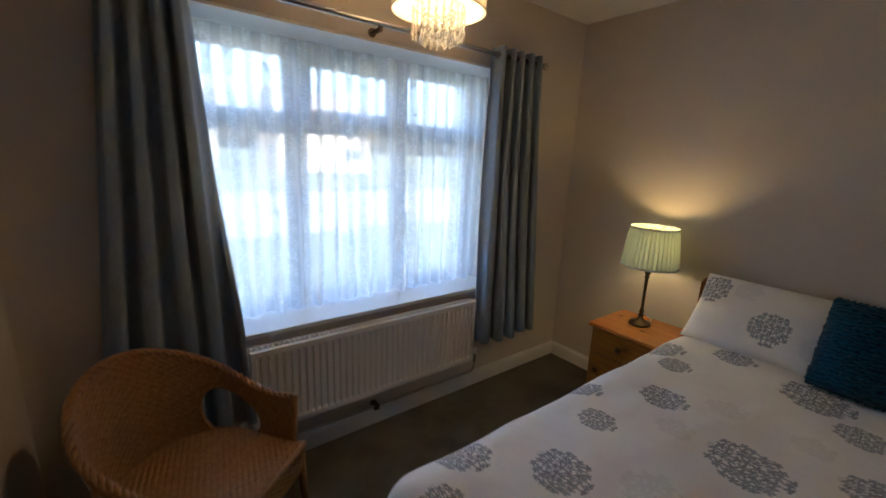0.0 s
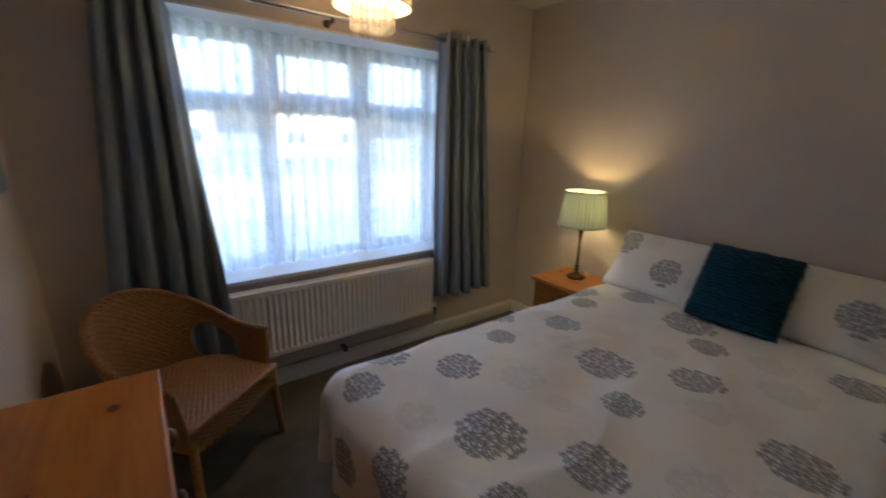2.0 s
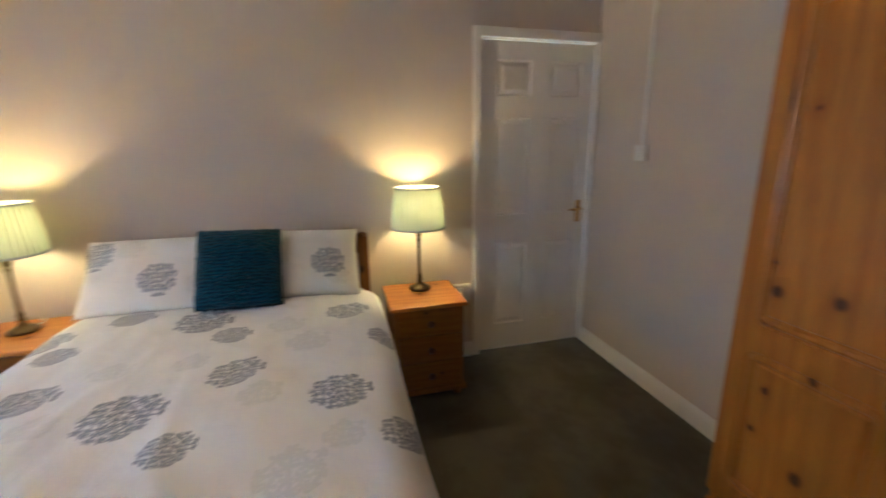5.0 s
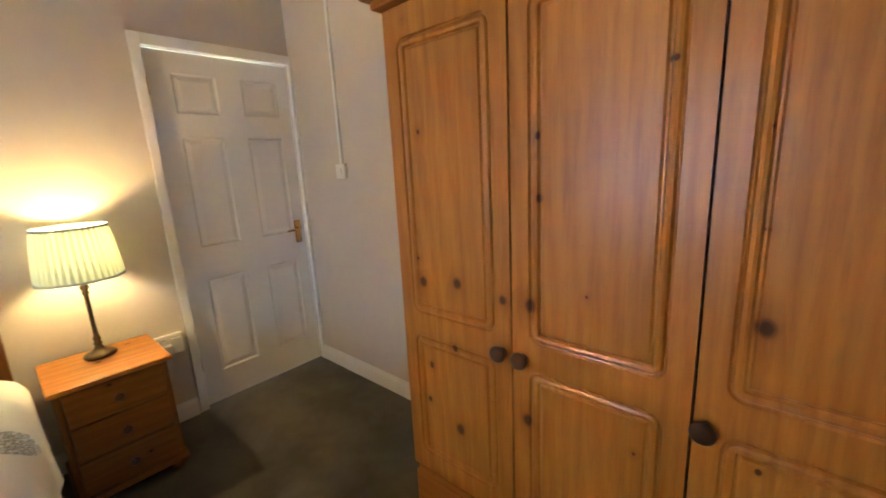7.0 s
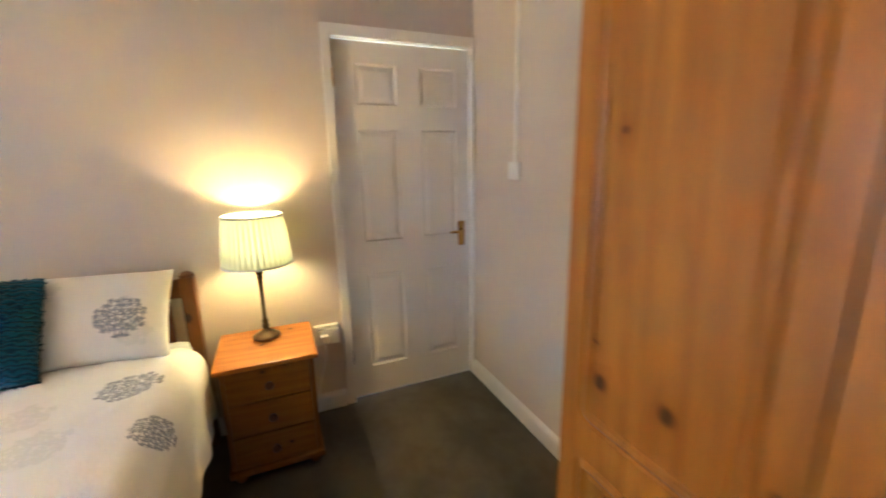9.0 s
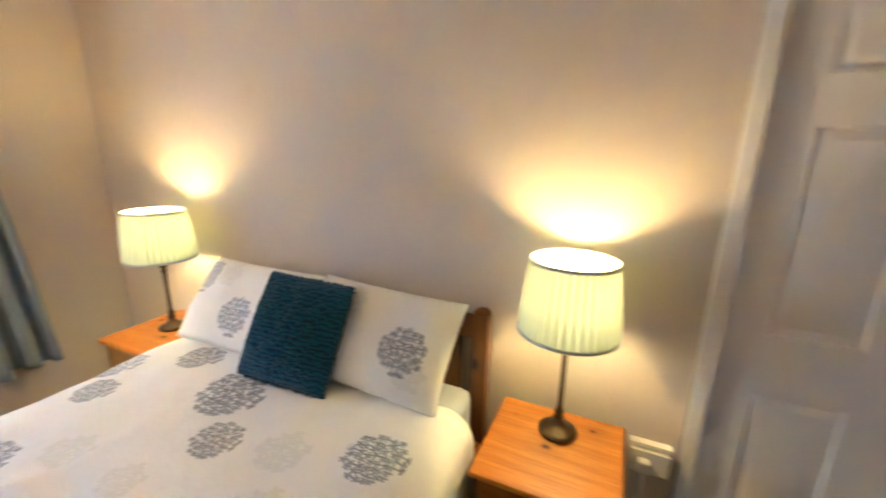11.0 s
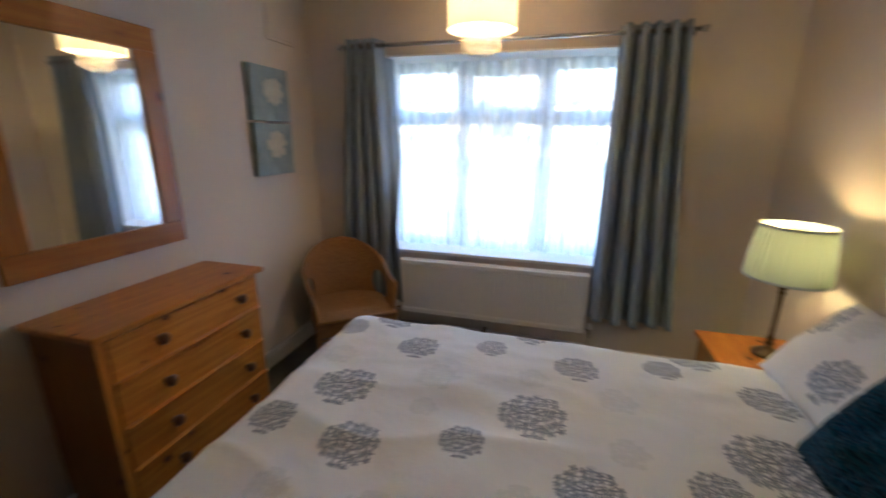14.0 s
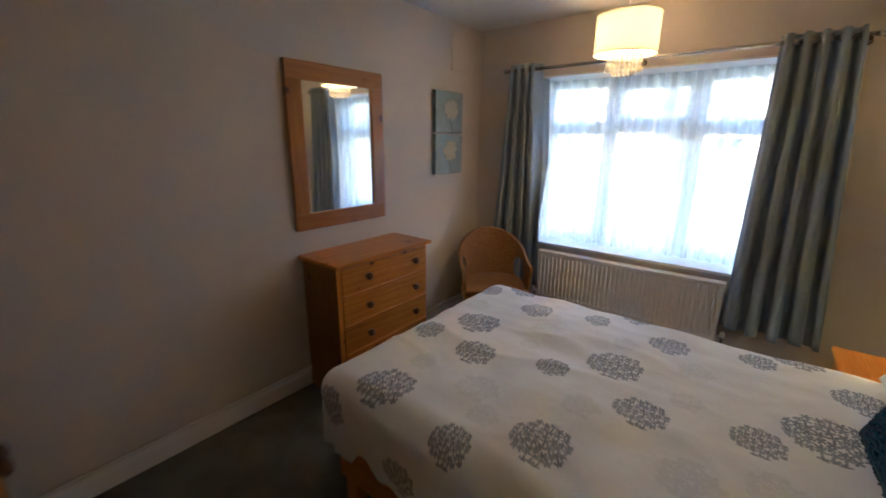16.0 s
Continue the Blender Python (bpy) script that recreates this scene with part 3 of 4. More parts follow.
# ---- radiator with its pipe ----
def radiator():
    x0, x1, z0, z1 = 0.70, 2.02, 0.225, 0.643
    r = thing("radiator", pose(x0, YW, 0), "cream-white ribbed panel radiator below the window sill", "radiator")
    L, n = x1 - x0, 38
    yf = -0.078
    b = bmesh.new()
    prof = []
    for i in range(n):
        p = 0.02 + (L - 0.04) * i / n
        q = (L - 0.04) / n
        prof += [(p + q * 0.18, yf), (p + q * 0.32, yf + 0.009), (p + q * 0.68, yf + 0.009), (p + q * 0.82, yf)]
    prof = [(0, yf + 0.012), (0.004, yf)] + prof + [(L - 0.004, yf), (L, yf + 0.012)]
    levels = [(z0, 0.012), (z0 + 0.006, 0), (z0 + 0.03, 0), (z0 + 0.045, 1), (z1 - 0.045, 1), (z1 - 0.03, 0), (z1 - 0.006, 0), (z1, 0.012)]
    rows = []
    for z, k in levels:
        rows.append([b.verts.new((x, (y if k == 1 else (yf + k if i not in (0, len(prof) - 1) else yf + 0.012)), z)) for i, (x, y) in enumerate(prof)])
    for a, c in zip(rows, rows[1:]):
        for i in range(len(prof) - 1):
            b.faces.new((a[i], a[i + 1], c[i + 1], c[i]))
    part("front_panel", b, RADW, r)
    part("back_panel", box(0.004, L - 0.004, -0.036, -0.024, z0, z1 - 0.002, 0.004), RADW, r)
    part("side_cover", box(-0.003, 0.0, -0.07, -0.02, z0 + 0.01, z1, 0.001), RADW, r)
    part("side_cover", box(L, L + 0.003, -0.07, -0.02, z0 + 0.01, z1, 0.001), RADW, r)
    b = box(0, L, -0.066, -0.063, z1 - 0.008, z1 + 0.003)
    box(0, L, -0.027, -0.024, z1 - 0.008, z1 + 0.003, 0, b)
    for i in range(56):
        x = 0.01 + i * (L - 0.02) / 55
        box(x, x + 0.007, -0.062, -0.028, z1 - 0.003, z1, 0, b)
    part("top_grille", b, RADW, r)
    part("valve", tube([(L + 0.003, -0.05, z0 + 0.03), (L + 0.03, -0.05, z0 + 0.03), (L + 0.036, -0.05, z0 + 0.02), (L + 0.036, -0.05, z0 - 0.03)], [0.010, 0.012, 0.012, 0.009], 10), CHROME, r, "", True)
    part("valve_cap", lathe([(0.014, 0), (0.016, 0.004), (0.014, 0.035), (0.008, 0.04)], 12, at=(L + 0.036, -0.05, z0 + 0.032)), PLASTIC, r, "white valve cap", True)
    part("pipe", tube([(L + 0.036, -0.05, z0 - 0.03), (L + 0.036, -0.05, 0.16), (L + 0.02, -0.05, 0.135), (-0.1, -0.035, 0.13), (-0.66, -0.03, 0.128)], 0.0085, 8), COPPER, r, "", True)
    part("pipe_clip", box(0.62, 0.65, -0.06, 0.0, 0.115, 0.146, 0.003), BRONZE, r)
    part("valve", tube([(-0.003, -0.05, z0 + 0.03), (-0.03, -0.05, z0 + 0.03), (-0.036, -0.05, z0 + 0.02), (-0.036, -0.05, 0.135)], [0.010, 0.012, 0.012, 0.009], 10), CHROME, r, "", True)
    part("valve_cap", lathe([(0.014, 0), (0.016, 0.004), (0.014, 0.035), (0.008, 0.04)], 12, at=(-0.036, -0.05, z0 + 0.032)), PLASTIC, r, "white valve cap", True)
    for x in (0.2, L - 0.2):
        part("bracket", box(x, x + 0.03, -0.025, 0.0, z0 + 0.05, z1 - 0.06), RADW, r)


radiator()

# ---- curtains, rod, net ----
RODY, RODZ = -0.055, 2.075


hp = thing("heating_pipe", pose(0.026, 0, 0), "painted heating pipe running along the wall above the skirting", "pipe")
part("pipe_run", tube([(0, YS + 0.02, 0.128), (0, -2.0, 0.128), (0, -0.02, 0.128)], 0.0085, 8), GLOSSW, hp, "", True)
for py in (-3.3, -2.4, -0.9):
    part("pipe_clip", box(-0.026, 0.010, py, py + 0.018, 0.117, 0.14, 0.002), PLASTIC, hp)


def curtain_rod():
    r = thing("curtain_rod", pose(0, RODY, RODZ), "brushed steel curtain rod with ball finials above the window", "curtain rod")
    part("rod", tube([(0.33, 0, 0), (1.4, 0, 0), (2.43, 0, 0)], 0.0125, 12), CHROME, r, "", True)
    for x, s in ((0.33, -1), (2.43, 1)):
        b = lathe([(0.014, 0), (0.017, 0.006), (0.012, 0.012), (0.019, 0.022), (0.022, 0.03), (0.017, 0.042), (0.006, 0.047)], 14)
        for v in b.verts:
            v.co = Vector((x + s * v.co.z, v.co.x, v.co.y))
        part("finial", b, CHROME, r, "", True)
    for x in (0.37, 1.325, 2.405):
        b = box(x - 0.008, x + 0.008, -0.006, YW - RODY, -0.03, -0.013, 0.002)
        lathe([(0.02, 0.0), (0.02, 0.006)], 14, b, (x, YW - RODY, -0.02), 'y')
        part("bracket", b, BRONZE, r)


curtain_rod()


def curtain(name_label, top, bottom, z0, folds, seed, deep=0.036, back=0.0, turn_in=0.0):
    """top, bottom: (left, right) ends of the gathered cloth."""
    rnd = random.Random(seed)
    ph = [rnd.uniform(0.75, 1.25) for _ in range(folds + 1)]
    tot = sum(ph[:folds])
    c = thing("curtain", pose(0, RODY, 0), name_label, "curtain", "pair of curtains")
    zt = 2.118

    def fold_at(u):
        s, acc = u * tot, 0
        for i in range(folds):
            if s <= acc + ph[i] or i == folds - 1:
                return i + (s - acc) / ph[i]
            acc += ph[i]

    def fn(u, v):
        k = v
        xa, xb = top[0] + (bottom[0] - top[0]) * k, top[1] + (bottom[1] - top[1]) * k
        f = fold_at(u)
        amp = deep + 0.012 * v + 0.01 * math.sin(3.1 * f + 4 * v)
        y = amp * math.cos(math.pi * 2 * f * 0.5 * 2 / 2)
        x = xa + (xb - xa) * u + 0.010 * math.sin(2 * math.pi * f) * (0.5 + v)
        y += 0.01 * math.sin(2.3 * f + 5 * v) * v + back * v
        z = zt + (z0 - zt) * v + (0.006 * math.sin(f * 2.1) if v > 0.99 else 0)
        y = min(y, 0.07)
        if turn_in and u > 0.86:
            fade = min(1.0, max(0.0, (z - 0.85) / 0.5))
            y += (turn_in - y) * (u - 0.86) / 0.14 * fade
        return (x, y, z)

    cloth = part("cloth", sheet(folds * 14, 44, fn), CURTAIN, c, "", True)
    sm = cloth.modifiers.new("thickness", 'SOLIDIFY')
    sm.thickness = 0.003
    for i in range(folds):
        x = fn((i + 0.5) / folds, 0.02)[0]
        b = bmesh.new()
        ring = [(math.cos(a) * 0.021, math.sin(a) * 0.021) for a in [2 * math.pi * j / 16 for j in range(17)]]
        tube([(x, p, RODZ + q) for p, q in ring], 0.0045, 6, b, False)
        part("eyelet", b, CHROME, c, "steel eyelet ring", True)


curtain("full-length blue-grey eyelet curtain gathered behind the wicker chair", (0.345, 0.605), (0.18, 0.715), 0.30, 9, 3, 0.026, 0.038, 0.17)
curtain("blue-grey eyelet curtain gathered beside the window", (2.045, 2.385), (2.035, 2.53), 0.345, 9, 8)


def net():
    c = thing("net_curtain", pose(0, YW + 0.19, 0), "white lace net curtain hanging inside the window", "net curtain")

    def fn(u, v):
        x = WX0 + 0.016 + (WX1 - WX0 - 0.032) * u
        z = WZ1 - 0.022 + (WZ0 + 0.036 - WZ1 + 0.022) * v
        a = 0.010 + 0.014 * v
        y = a * math.sin(u * 105 + 0.8 * math.sin(u * 17)) + 0.006 * math.sin(u * 31 + v * 2)
        if v > 0.985:
            z -= 0.010 * abs(math.sin(u * 75))
        return (x, y, z)

    part("cloth", sheet(420, 14, fn), LACE, c, "", True)
    part("wire", tube([(WX0 + 0.014, 0, WZ1 - 0.024), (WX1 - 0.014, 0, WZ1 - 0.024)], 0.003, 6), PLASTIC, c)


net()


# ---- bed ----
BX0, BX1, BY0, BY1, BT = 0.90, 2.90, -2.345, -1.03, 0.655


def bed():
    e = thing("bed", pose(0, 0, 0), "dark-stained pine double bed with a slatted headboard", "bed")
    for y in (-2.315, -1.0):
        part("post", box(2.87, 2.93, y - 0.03, y + 0.03, 0, 0.89, 0.006), DPINE_Z, e)
        part("post_cap", lathe([(0.03, 0), (0.034, 0.006), (0.026, 0.016), (0.012, 0.024)], 14, at=(2.90, y, 0.889)), DPINE_Z, e, "", True)
    part("top_rail", box(2.885, 2.915, -2.285, -1.03, 0.79, 0.88, 0.008), DPINE_Y, e)
    part("bottom_rail", box(2.885, 2.915, -2.285, -1.03, 0.40, 0.50, 0.006), DPINE_Y, e)
    for i in range(9):
        y = -2.2 + i * 0.135
        part("slat", box(2.893, 2.907, y - 0.035, y + 0.035, 0.50, 0.79), DPINE_Z, e)
    for y in (-2.325, -1.012):
        part("side_rail", box(0.93, 2.87, y - 0.012, y + 0.012, 0.20, 0.36, 0.004), PINE_X, e)
    part("foot_rail", box(0.93, 0.96, -2.31, -1.03, 0.16, 0.38, 0.005), PINE_Y, e)
    for y in (-2.29, -1.05):
        part("foot_post", box(0.94, 0.995, y - 0.03, y + 0.03, 0, 0.40, 0.006), PINE_Z, e)
    m = thing("mattress", pose(0, 0, 0), "mattress in a pale blue fitted sheet on the bed", "mattress")
    part("mattress_body", box(0.97, 2.86, -2.31, -1.02, 0.36, 0.605, 0.05), SHEET, m, "", True)


bed()

BLOOMS = [(1.125, -2.252, 0.118), (1.249, -1.839, 0.092), (1.105, -1.594, 0.112), (1.261, -1.258, 0.090), (1.558, -1.183, 0.066),
          (1.895, -1.25, 0.087), (1.75, -1.562, 0.114), (1.558, -1.74, 0.070), (1.907, -1.826, 0.094), (2.224, -1.743, 0.078),
          (2.211, -1.153, 0.070), (2.392, -1.597, 0.118), (1.703, -2.163, 0.100), (0.965, -1.805, 0.075), (0.935, -2.446, 0.085),
          (2.507, -1.288, 0.090), (0.911, -1.171, 0.075), (2.359, -2.198, 0.100), (2.055, -2.34, 0.075), (1.478, -2.33, 0.075),
          (1.078, -1.044, 0.090), (1.707, -1.03, 0.075), (2.348, -1.049, 0.090), (0.78, -1.50, 0.09), (0.70, -1.95, 0.10),
          (1.72, -2.56, 0.09), (1.28, -2.58, 0.08), (1.40, -0.80, 0.09), (2.00, -0.82, 0.08), (0.66, -1.25, 0.08)]
FADED = [(1.40, -1.45, 0.085), (1.40, -2.05, 0.09), (2.02, -1.42, 0.07), (1.12, -2.03, 0.06), (2.08, -2.05, 0.09), (1.50, -2.17, 0.06),
         (1.74, -1.36, 0.06), (0.98, -1.40, 0.07), (1.40, -1.62, 0.05), (2.02, -1.66, 0.06), (1.74, -1.93, 0.07), (2.27, -1.95, 0.08)]
DUVET = flower_print("floral duvet cotton", (0.845, 0.865, 0.865), BLOOMS, FADED)


def duvet():
    e = thing("duvet", pose(0, 0, 0), "white duvet with blue-grey dandelion print spread over the bed", "duvet")
    R, DROP = 0.11, 0.42
    hx = 2.655
    u0, u1, v0, v1 = BX0 + R - 0.09, hx, BY0 + R - 0.035, BY1 - R + 0.065

    def fn(a, c):
        u = u0 - DROP + (u1 - u0 + DROP) * a
        v = v0 - DROP + (v1 - v0 + 2 * DROP) * c
        cu, cv = max(u, u0), min(max(v, v0), v1)
        du, dv = u - cu, v - cv
        l = math.hypot(du, dv)
        n1 = noise.noise(Vector((u * 2.3, v * 2.3, 0.0)))
        n2 = noise.noise(Vector((u * 6.5, v * 6.5, 3.0)))
        n3 = noise.noise(Vector((u * 3.4 + 9, v * 11.0, 7.0)))
        n4 = 1.0 - abs(noise.noise(Vector((u * 2.1 + 0.7 * v, v * 4.2 - 0.5 * u, 11.0)))) * 2
        top = BT + 0.014 * n1 + 0.008 * n2 + 0.005 * n3 + 0.006 * max(0.0, n4) ** 3
        if l < 1e-6:
            x, y, z = cu, cv, top
        else:
            nx, ny = du / l, dv / l
            if l > DROP:
                l = DROP + (l - DROP) * 0.3
            q = R * math.pi / 2
            if l < q:
                out, down = R * math.sin(l / R), R * (1 - math.cos(l / R))
            else:
                out, down = R, R + (l - q)
            hang = min(1.0, max(0.0, (down - 0.06) / 0.3))
            run = cu * 1.0 + cv * 1.0 + math.atan2(ny, nx) * 0.25
            wave = (0.019 * math.sin(run * 17) + 0.013 * math.sin(run * 37 + 1)) * hang
            out += wave * (0.35 if ny < -0.5 else 1.0) + (-0.045 + 0.06 * min(1.0, max(0.0, (cu - 1.4) / 0.8)) if ny < -0.5 else 0.005) * hang
            x, y, z = cu + nx * out, cv + ny * out, top - down
        if a > 0.985:
            z -= 0.012
        return (x, y, max(z, 0.03))

    c = part("cover", sheet(150, 150, fn), DUVET, e, "printed cotton cover with soft creases", True)
    flat = c.data.uv_layers.new(name="cloth")
    for lp in c.data.loops:
        i, j = divmod(lp.vertex_index, 151)
        flat.data[lp.index].uv = (u0 - DROP + (u1 - u0 + DROP) * i / 150, v0 - DROP + (v1 - v0 + 2 * DROP) * j / 150)
    s = c.modifiers.new("thickness", 'SOLIDIFY')
    s.thickness, s.offset = 0.02, -1


duvet()


def cushion_mesh(w, h, t, n=26, seed=1.0, pinch=0.14, ruffle=0.0):
    """A stuffed square in the local xz plane, front to -y."""
    b = bmesh.new()
    for side in (-1, 1):
        def fn(i, j):
            p, q = i * 2 - 1, j * 2 - 1
            k = max(0.0, (1 - abs(p) ** 2.6)) ** 0.55 * max(0.0, (1 - abs(q) ** 2.6)) ** 0.55
            nz = noise.noise(Vector((p * 2 + seed, q * 2, side))) * 0.016 * k
            sx = 1 - pinch * 0.5 * (1 - abs(p)) * 0 - pinch * (1 - q * q) * 0.28 * abs(p)
            sz = 1 - pinch * (1 - p * p) * 0.28 * abs(q)
            if ruffle:
                nz -= ruffle * k * math.sin(q * 62 + 5 * noise.noise(Vector((p * 5, q * 9, 1.5))) + 2 * noise.noise(Vector((p * 14, q * 3, 4.0))))
            return (p * w / 2 * sx, side * (t / 2 * k + 0.004) + nz, q * h / 2 * sz + h / 2)
        sheet(n, n, fn, b)
    bmesh.ops.remove_doubles(b, verts=b.verts, dist=0.0095)
    return b


def pillow(y, w, blooms, label, roll=0):
    m = pose(2.585, y, 0.655, 0, 0, -90) @ pose(0, 0, 0, -40, roll, 0)
    e = thing("pillow", m, label, "pillow", "pillows")
    mat = flower_print("floral pillow cotton", (0.82, 0.825, 0.80), blooms, [(0.2, 0.1, 0.06), (-0.1, 0.3, 0.06)], "xz")
    part("pillow_body", cushion_mesh(w, 0.39, 0.17, 44, y), mat, e, "", True)
    part("flap", box(-w / 2 - 0.014, -w / 2 + 0.02, -0.005, 0.005, 0.03, 0.37, 0.003) if y < -1.7 else box(w / 2 - 0.02, w / 2 + 0.01, -0.005, 0.005, 0.03, 0.37, 0.003), mat, e)
    return e


pillow(-1.335, 0.64, [(-0.25, 0.285, 0.085), (0.03, 0.135, 0.085), (0.30, 0.10, 0.07)], "white pillow with blue-grey dandelion print against the headboard")
pillow(-1.965, 0.62, [(0.155, 0.165, 0.088), (-0.2, 0.07, 0.08)], "white pillow with dandelion print beside the teal cushion", 2)
cu = thing("cushion", pose(2.475, -1.722, 0.675, 0, 0, -90) @ pose(0, 0, 0, -32, 2.5, 4), "teal ribbed velvet scatter cushion leaning on the pillows", "cushion")
part("cushion_body", cushion_mesh(0.37, 0.385, 0.14, 110, 5.0, 0.10, 0.008), TEAL, cu, "", True)
b = bmesh.new()
rnd = random.Random(4)
for k in range(150):
    s = k / 150 * 4
    e, f = int(s), s - int(s)
    p = [(-0.178 + 0.356 * f, 0.004), (0.179, 0.376 * f), (0.178 - 0.356 * f, 0.378), (-0.179, 0.376 - 0.376 * f)][e]
    o = [(0, -1), (1, 0), (0, 1), (-1, 0)][e]
    ln = rnd.uniform(0.004, 0.011)
    x, z = p
    tube([(x, 0, z), (x + o[0] * ln, rnd.uniform(-.004, .004), z + o[1] * ln)], [0.006, 0.003], 4, b)
part("fringe", b, TEAL, cu, "short teal fringe")


# ---- bedside cabinets and lamps ----
def nightstand(m, label):
    e = thing("bedside_cabinet", m, label, "bedside cabinet", "bedside cabinets")
    w, d, h = 0.38, 0.38, 0.57
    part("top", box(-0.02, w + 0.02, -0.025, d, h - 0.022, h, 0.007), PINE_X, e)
    # everything below the top uses pine with shade put into its colour
    part("side_panel", box(0, 0.018, 0, d, 0.05, h - 0.022), SHADED_PINE_Z, e)
    part("side_panel", box(w - 0.018, w, 0, d, 0.05, h - 0.022), SHADED_PINE_Z, e)
    part("back_panel", box(0.018, w - 0.018, d - 0.01, d, 0.05, h - 0.022), SHADED_PINE_Z, e)
    part("plinth", box(-0.012, w + 0.012, -0.02, d, 0.045, 0.075, 0.006), SHADED_PINE_X, e)
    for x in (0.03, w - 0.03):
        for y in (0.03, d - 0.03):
            part("foot", lathe([(0.02, 0), (0.026, 0.012), (0.024, 0.034), (0.018, 0.046)], 12, at=(x, y, 0)), SHADED_PINE_Z, e, "", True)
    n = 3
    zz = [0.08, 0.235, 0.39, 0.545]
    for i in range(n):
        dr = part("drawer", box(0.02, w - 0.02, -0.012, 0.3, zz[i] + 0.003, zz[i + 1] - 0.004, 0.004), SHADED_PINE_X, e)
        knob(KNOBW, dr, w / 2, -0.012, (zz[i] + zz[i + 1]) / 2)
    return e


# darker copy of the varnished pine, its lower tone painting in shade
SHADED_PINE_X, SHADED_PINE_Z = pine("shaded pine x", 'x', 0.52, 1.08), pine("shaded pine z", 'z', 0.52, 1.08)
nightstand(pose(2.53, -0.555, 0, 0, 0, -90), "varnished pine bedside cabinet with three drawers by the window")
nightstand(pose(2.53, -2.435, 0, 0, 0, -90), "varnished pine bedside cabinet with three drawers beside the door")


def table_lamp(x, y, label):
    e = thing("table_lamp", pose(x, y, 0.57), label, "table lamp", "bedside lamps")
    part("base", lathe([(0.055, 0), (0.062, 0.004), (0.062, 0.012), (0.05, 0.02), (0.028, 0.028), (0.018, 0.04), (0.014, 0.05)], 24), BRONZE, e, "", True)
    part("stem", lathe([(0.012, 0.048), (0.018, 0.06), (0.011, 0.072), (0.016, 0.082), (0.009, 0.10), (0.008, 0.2), (0.0095, 0.29), (0.015, 0.30), (0.010, 0.31), (0.018, 0.325), (0.012, 0.34), (0.016, 0.37), (0.016, 0.41)], 16), BRONZE, e, "", True)
    part("bulb", lathe([(0.012, 0.41), (0.016, 0.425), (0.029, 0.455), (0.03, 0.472), (0.02, 0.495), (0.006, 0.503)], 16), BULB, e, "glowing warm bulb", True)
    z0, z1, r0, r1, n = 0.372, 0.595, 0.152, 0.126, 240
    b = bmesh.new()

    def fn(u, v):
        a = 2 * math.pi * u
        ple = 0.0085 * (0.6 * math.cos(a * 38) + 0.15 * math.sin(a * 17)) * (1 if 0.02 < v < 0.98 else 0.3)
        r = r0 + (r1 - r0) * v + ple
        return (r * math.cos(a), r * math.sin(a), z0 + (z1 - z0) * v)
    sheet(416, 5, fn, b)
    bmesh.ops.remove_doubles(b, verts=b.verts, dist=0.0001)
    sh = part("shade", b, SHADE_GREEN, e, "pale green pleated fabric shade", True)
    for z, r in ((z0, r0), (z1, r1)):
        b = bmesh.new()
        sheet(48, 1, lambda u, v: ((r + 0.004) * math.cos(2 * math.pi * u), (r + 0.004) * math.sin(2 * math.pi * u), z - 0.005 + 0.010 * v), b)
        br = part("braid", b, TRIM_BLUE, sh, "blue-grey braid trim")
        md = br.modifiers.new("thickness", 'SOLIDIFY')
        md.thickness = 0.003
    b = tube([(0.126 * math.cos(a), 0.126 * math.sin(a), z1 - 0.012) for a in (0, math.pi)], 0.0015, 6)
    tube([(0.126 * math.cos(a), 0.126 * math.sin(a), z1 - 0.012) for a in (math.pi / 2, -math.pi / 2)], 0.0015, 6, b)
    part("shade_carrier", b, BRASS, e)


table_lamp(2.742, -0.730, "lit bronze table lamp with pale green pleated shade by the window")
table_lamp(2.79, -2.628, "lit bronze table lamp with pale green pleated shade near the door")


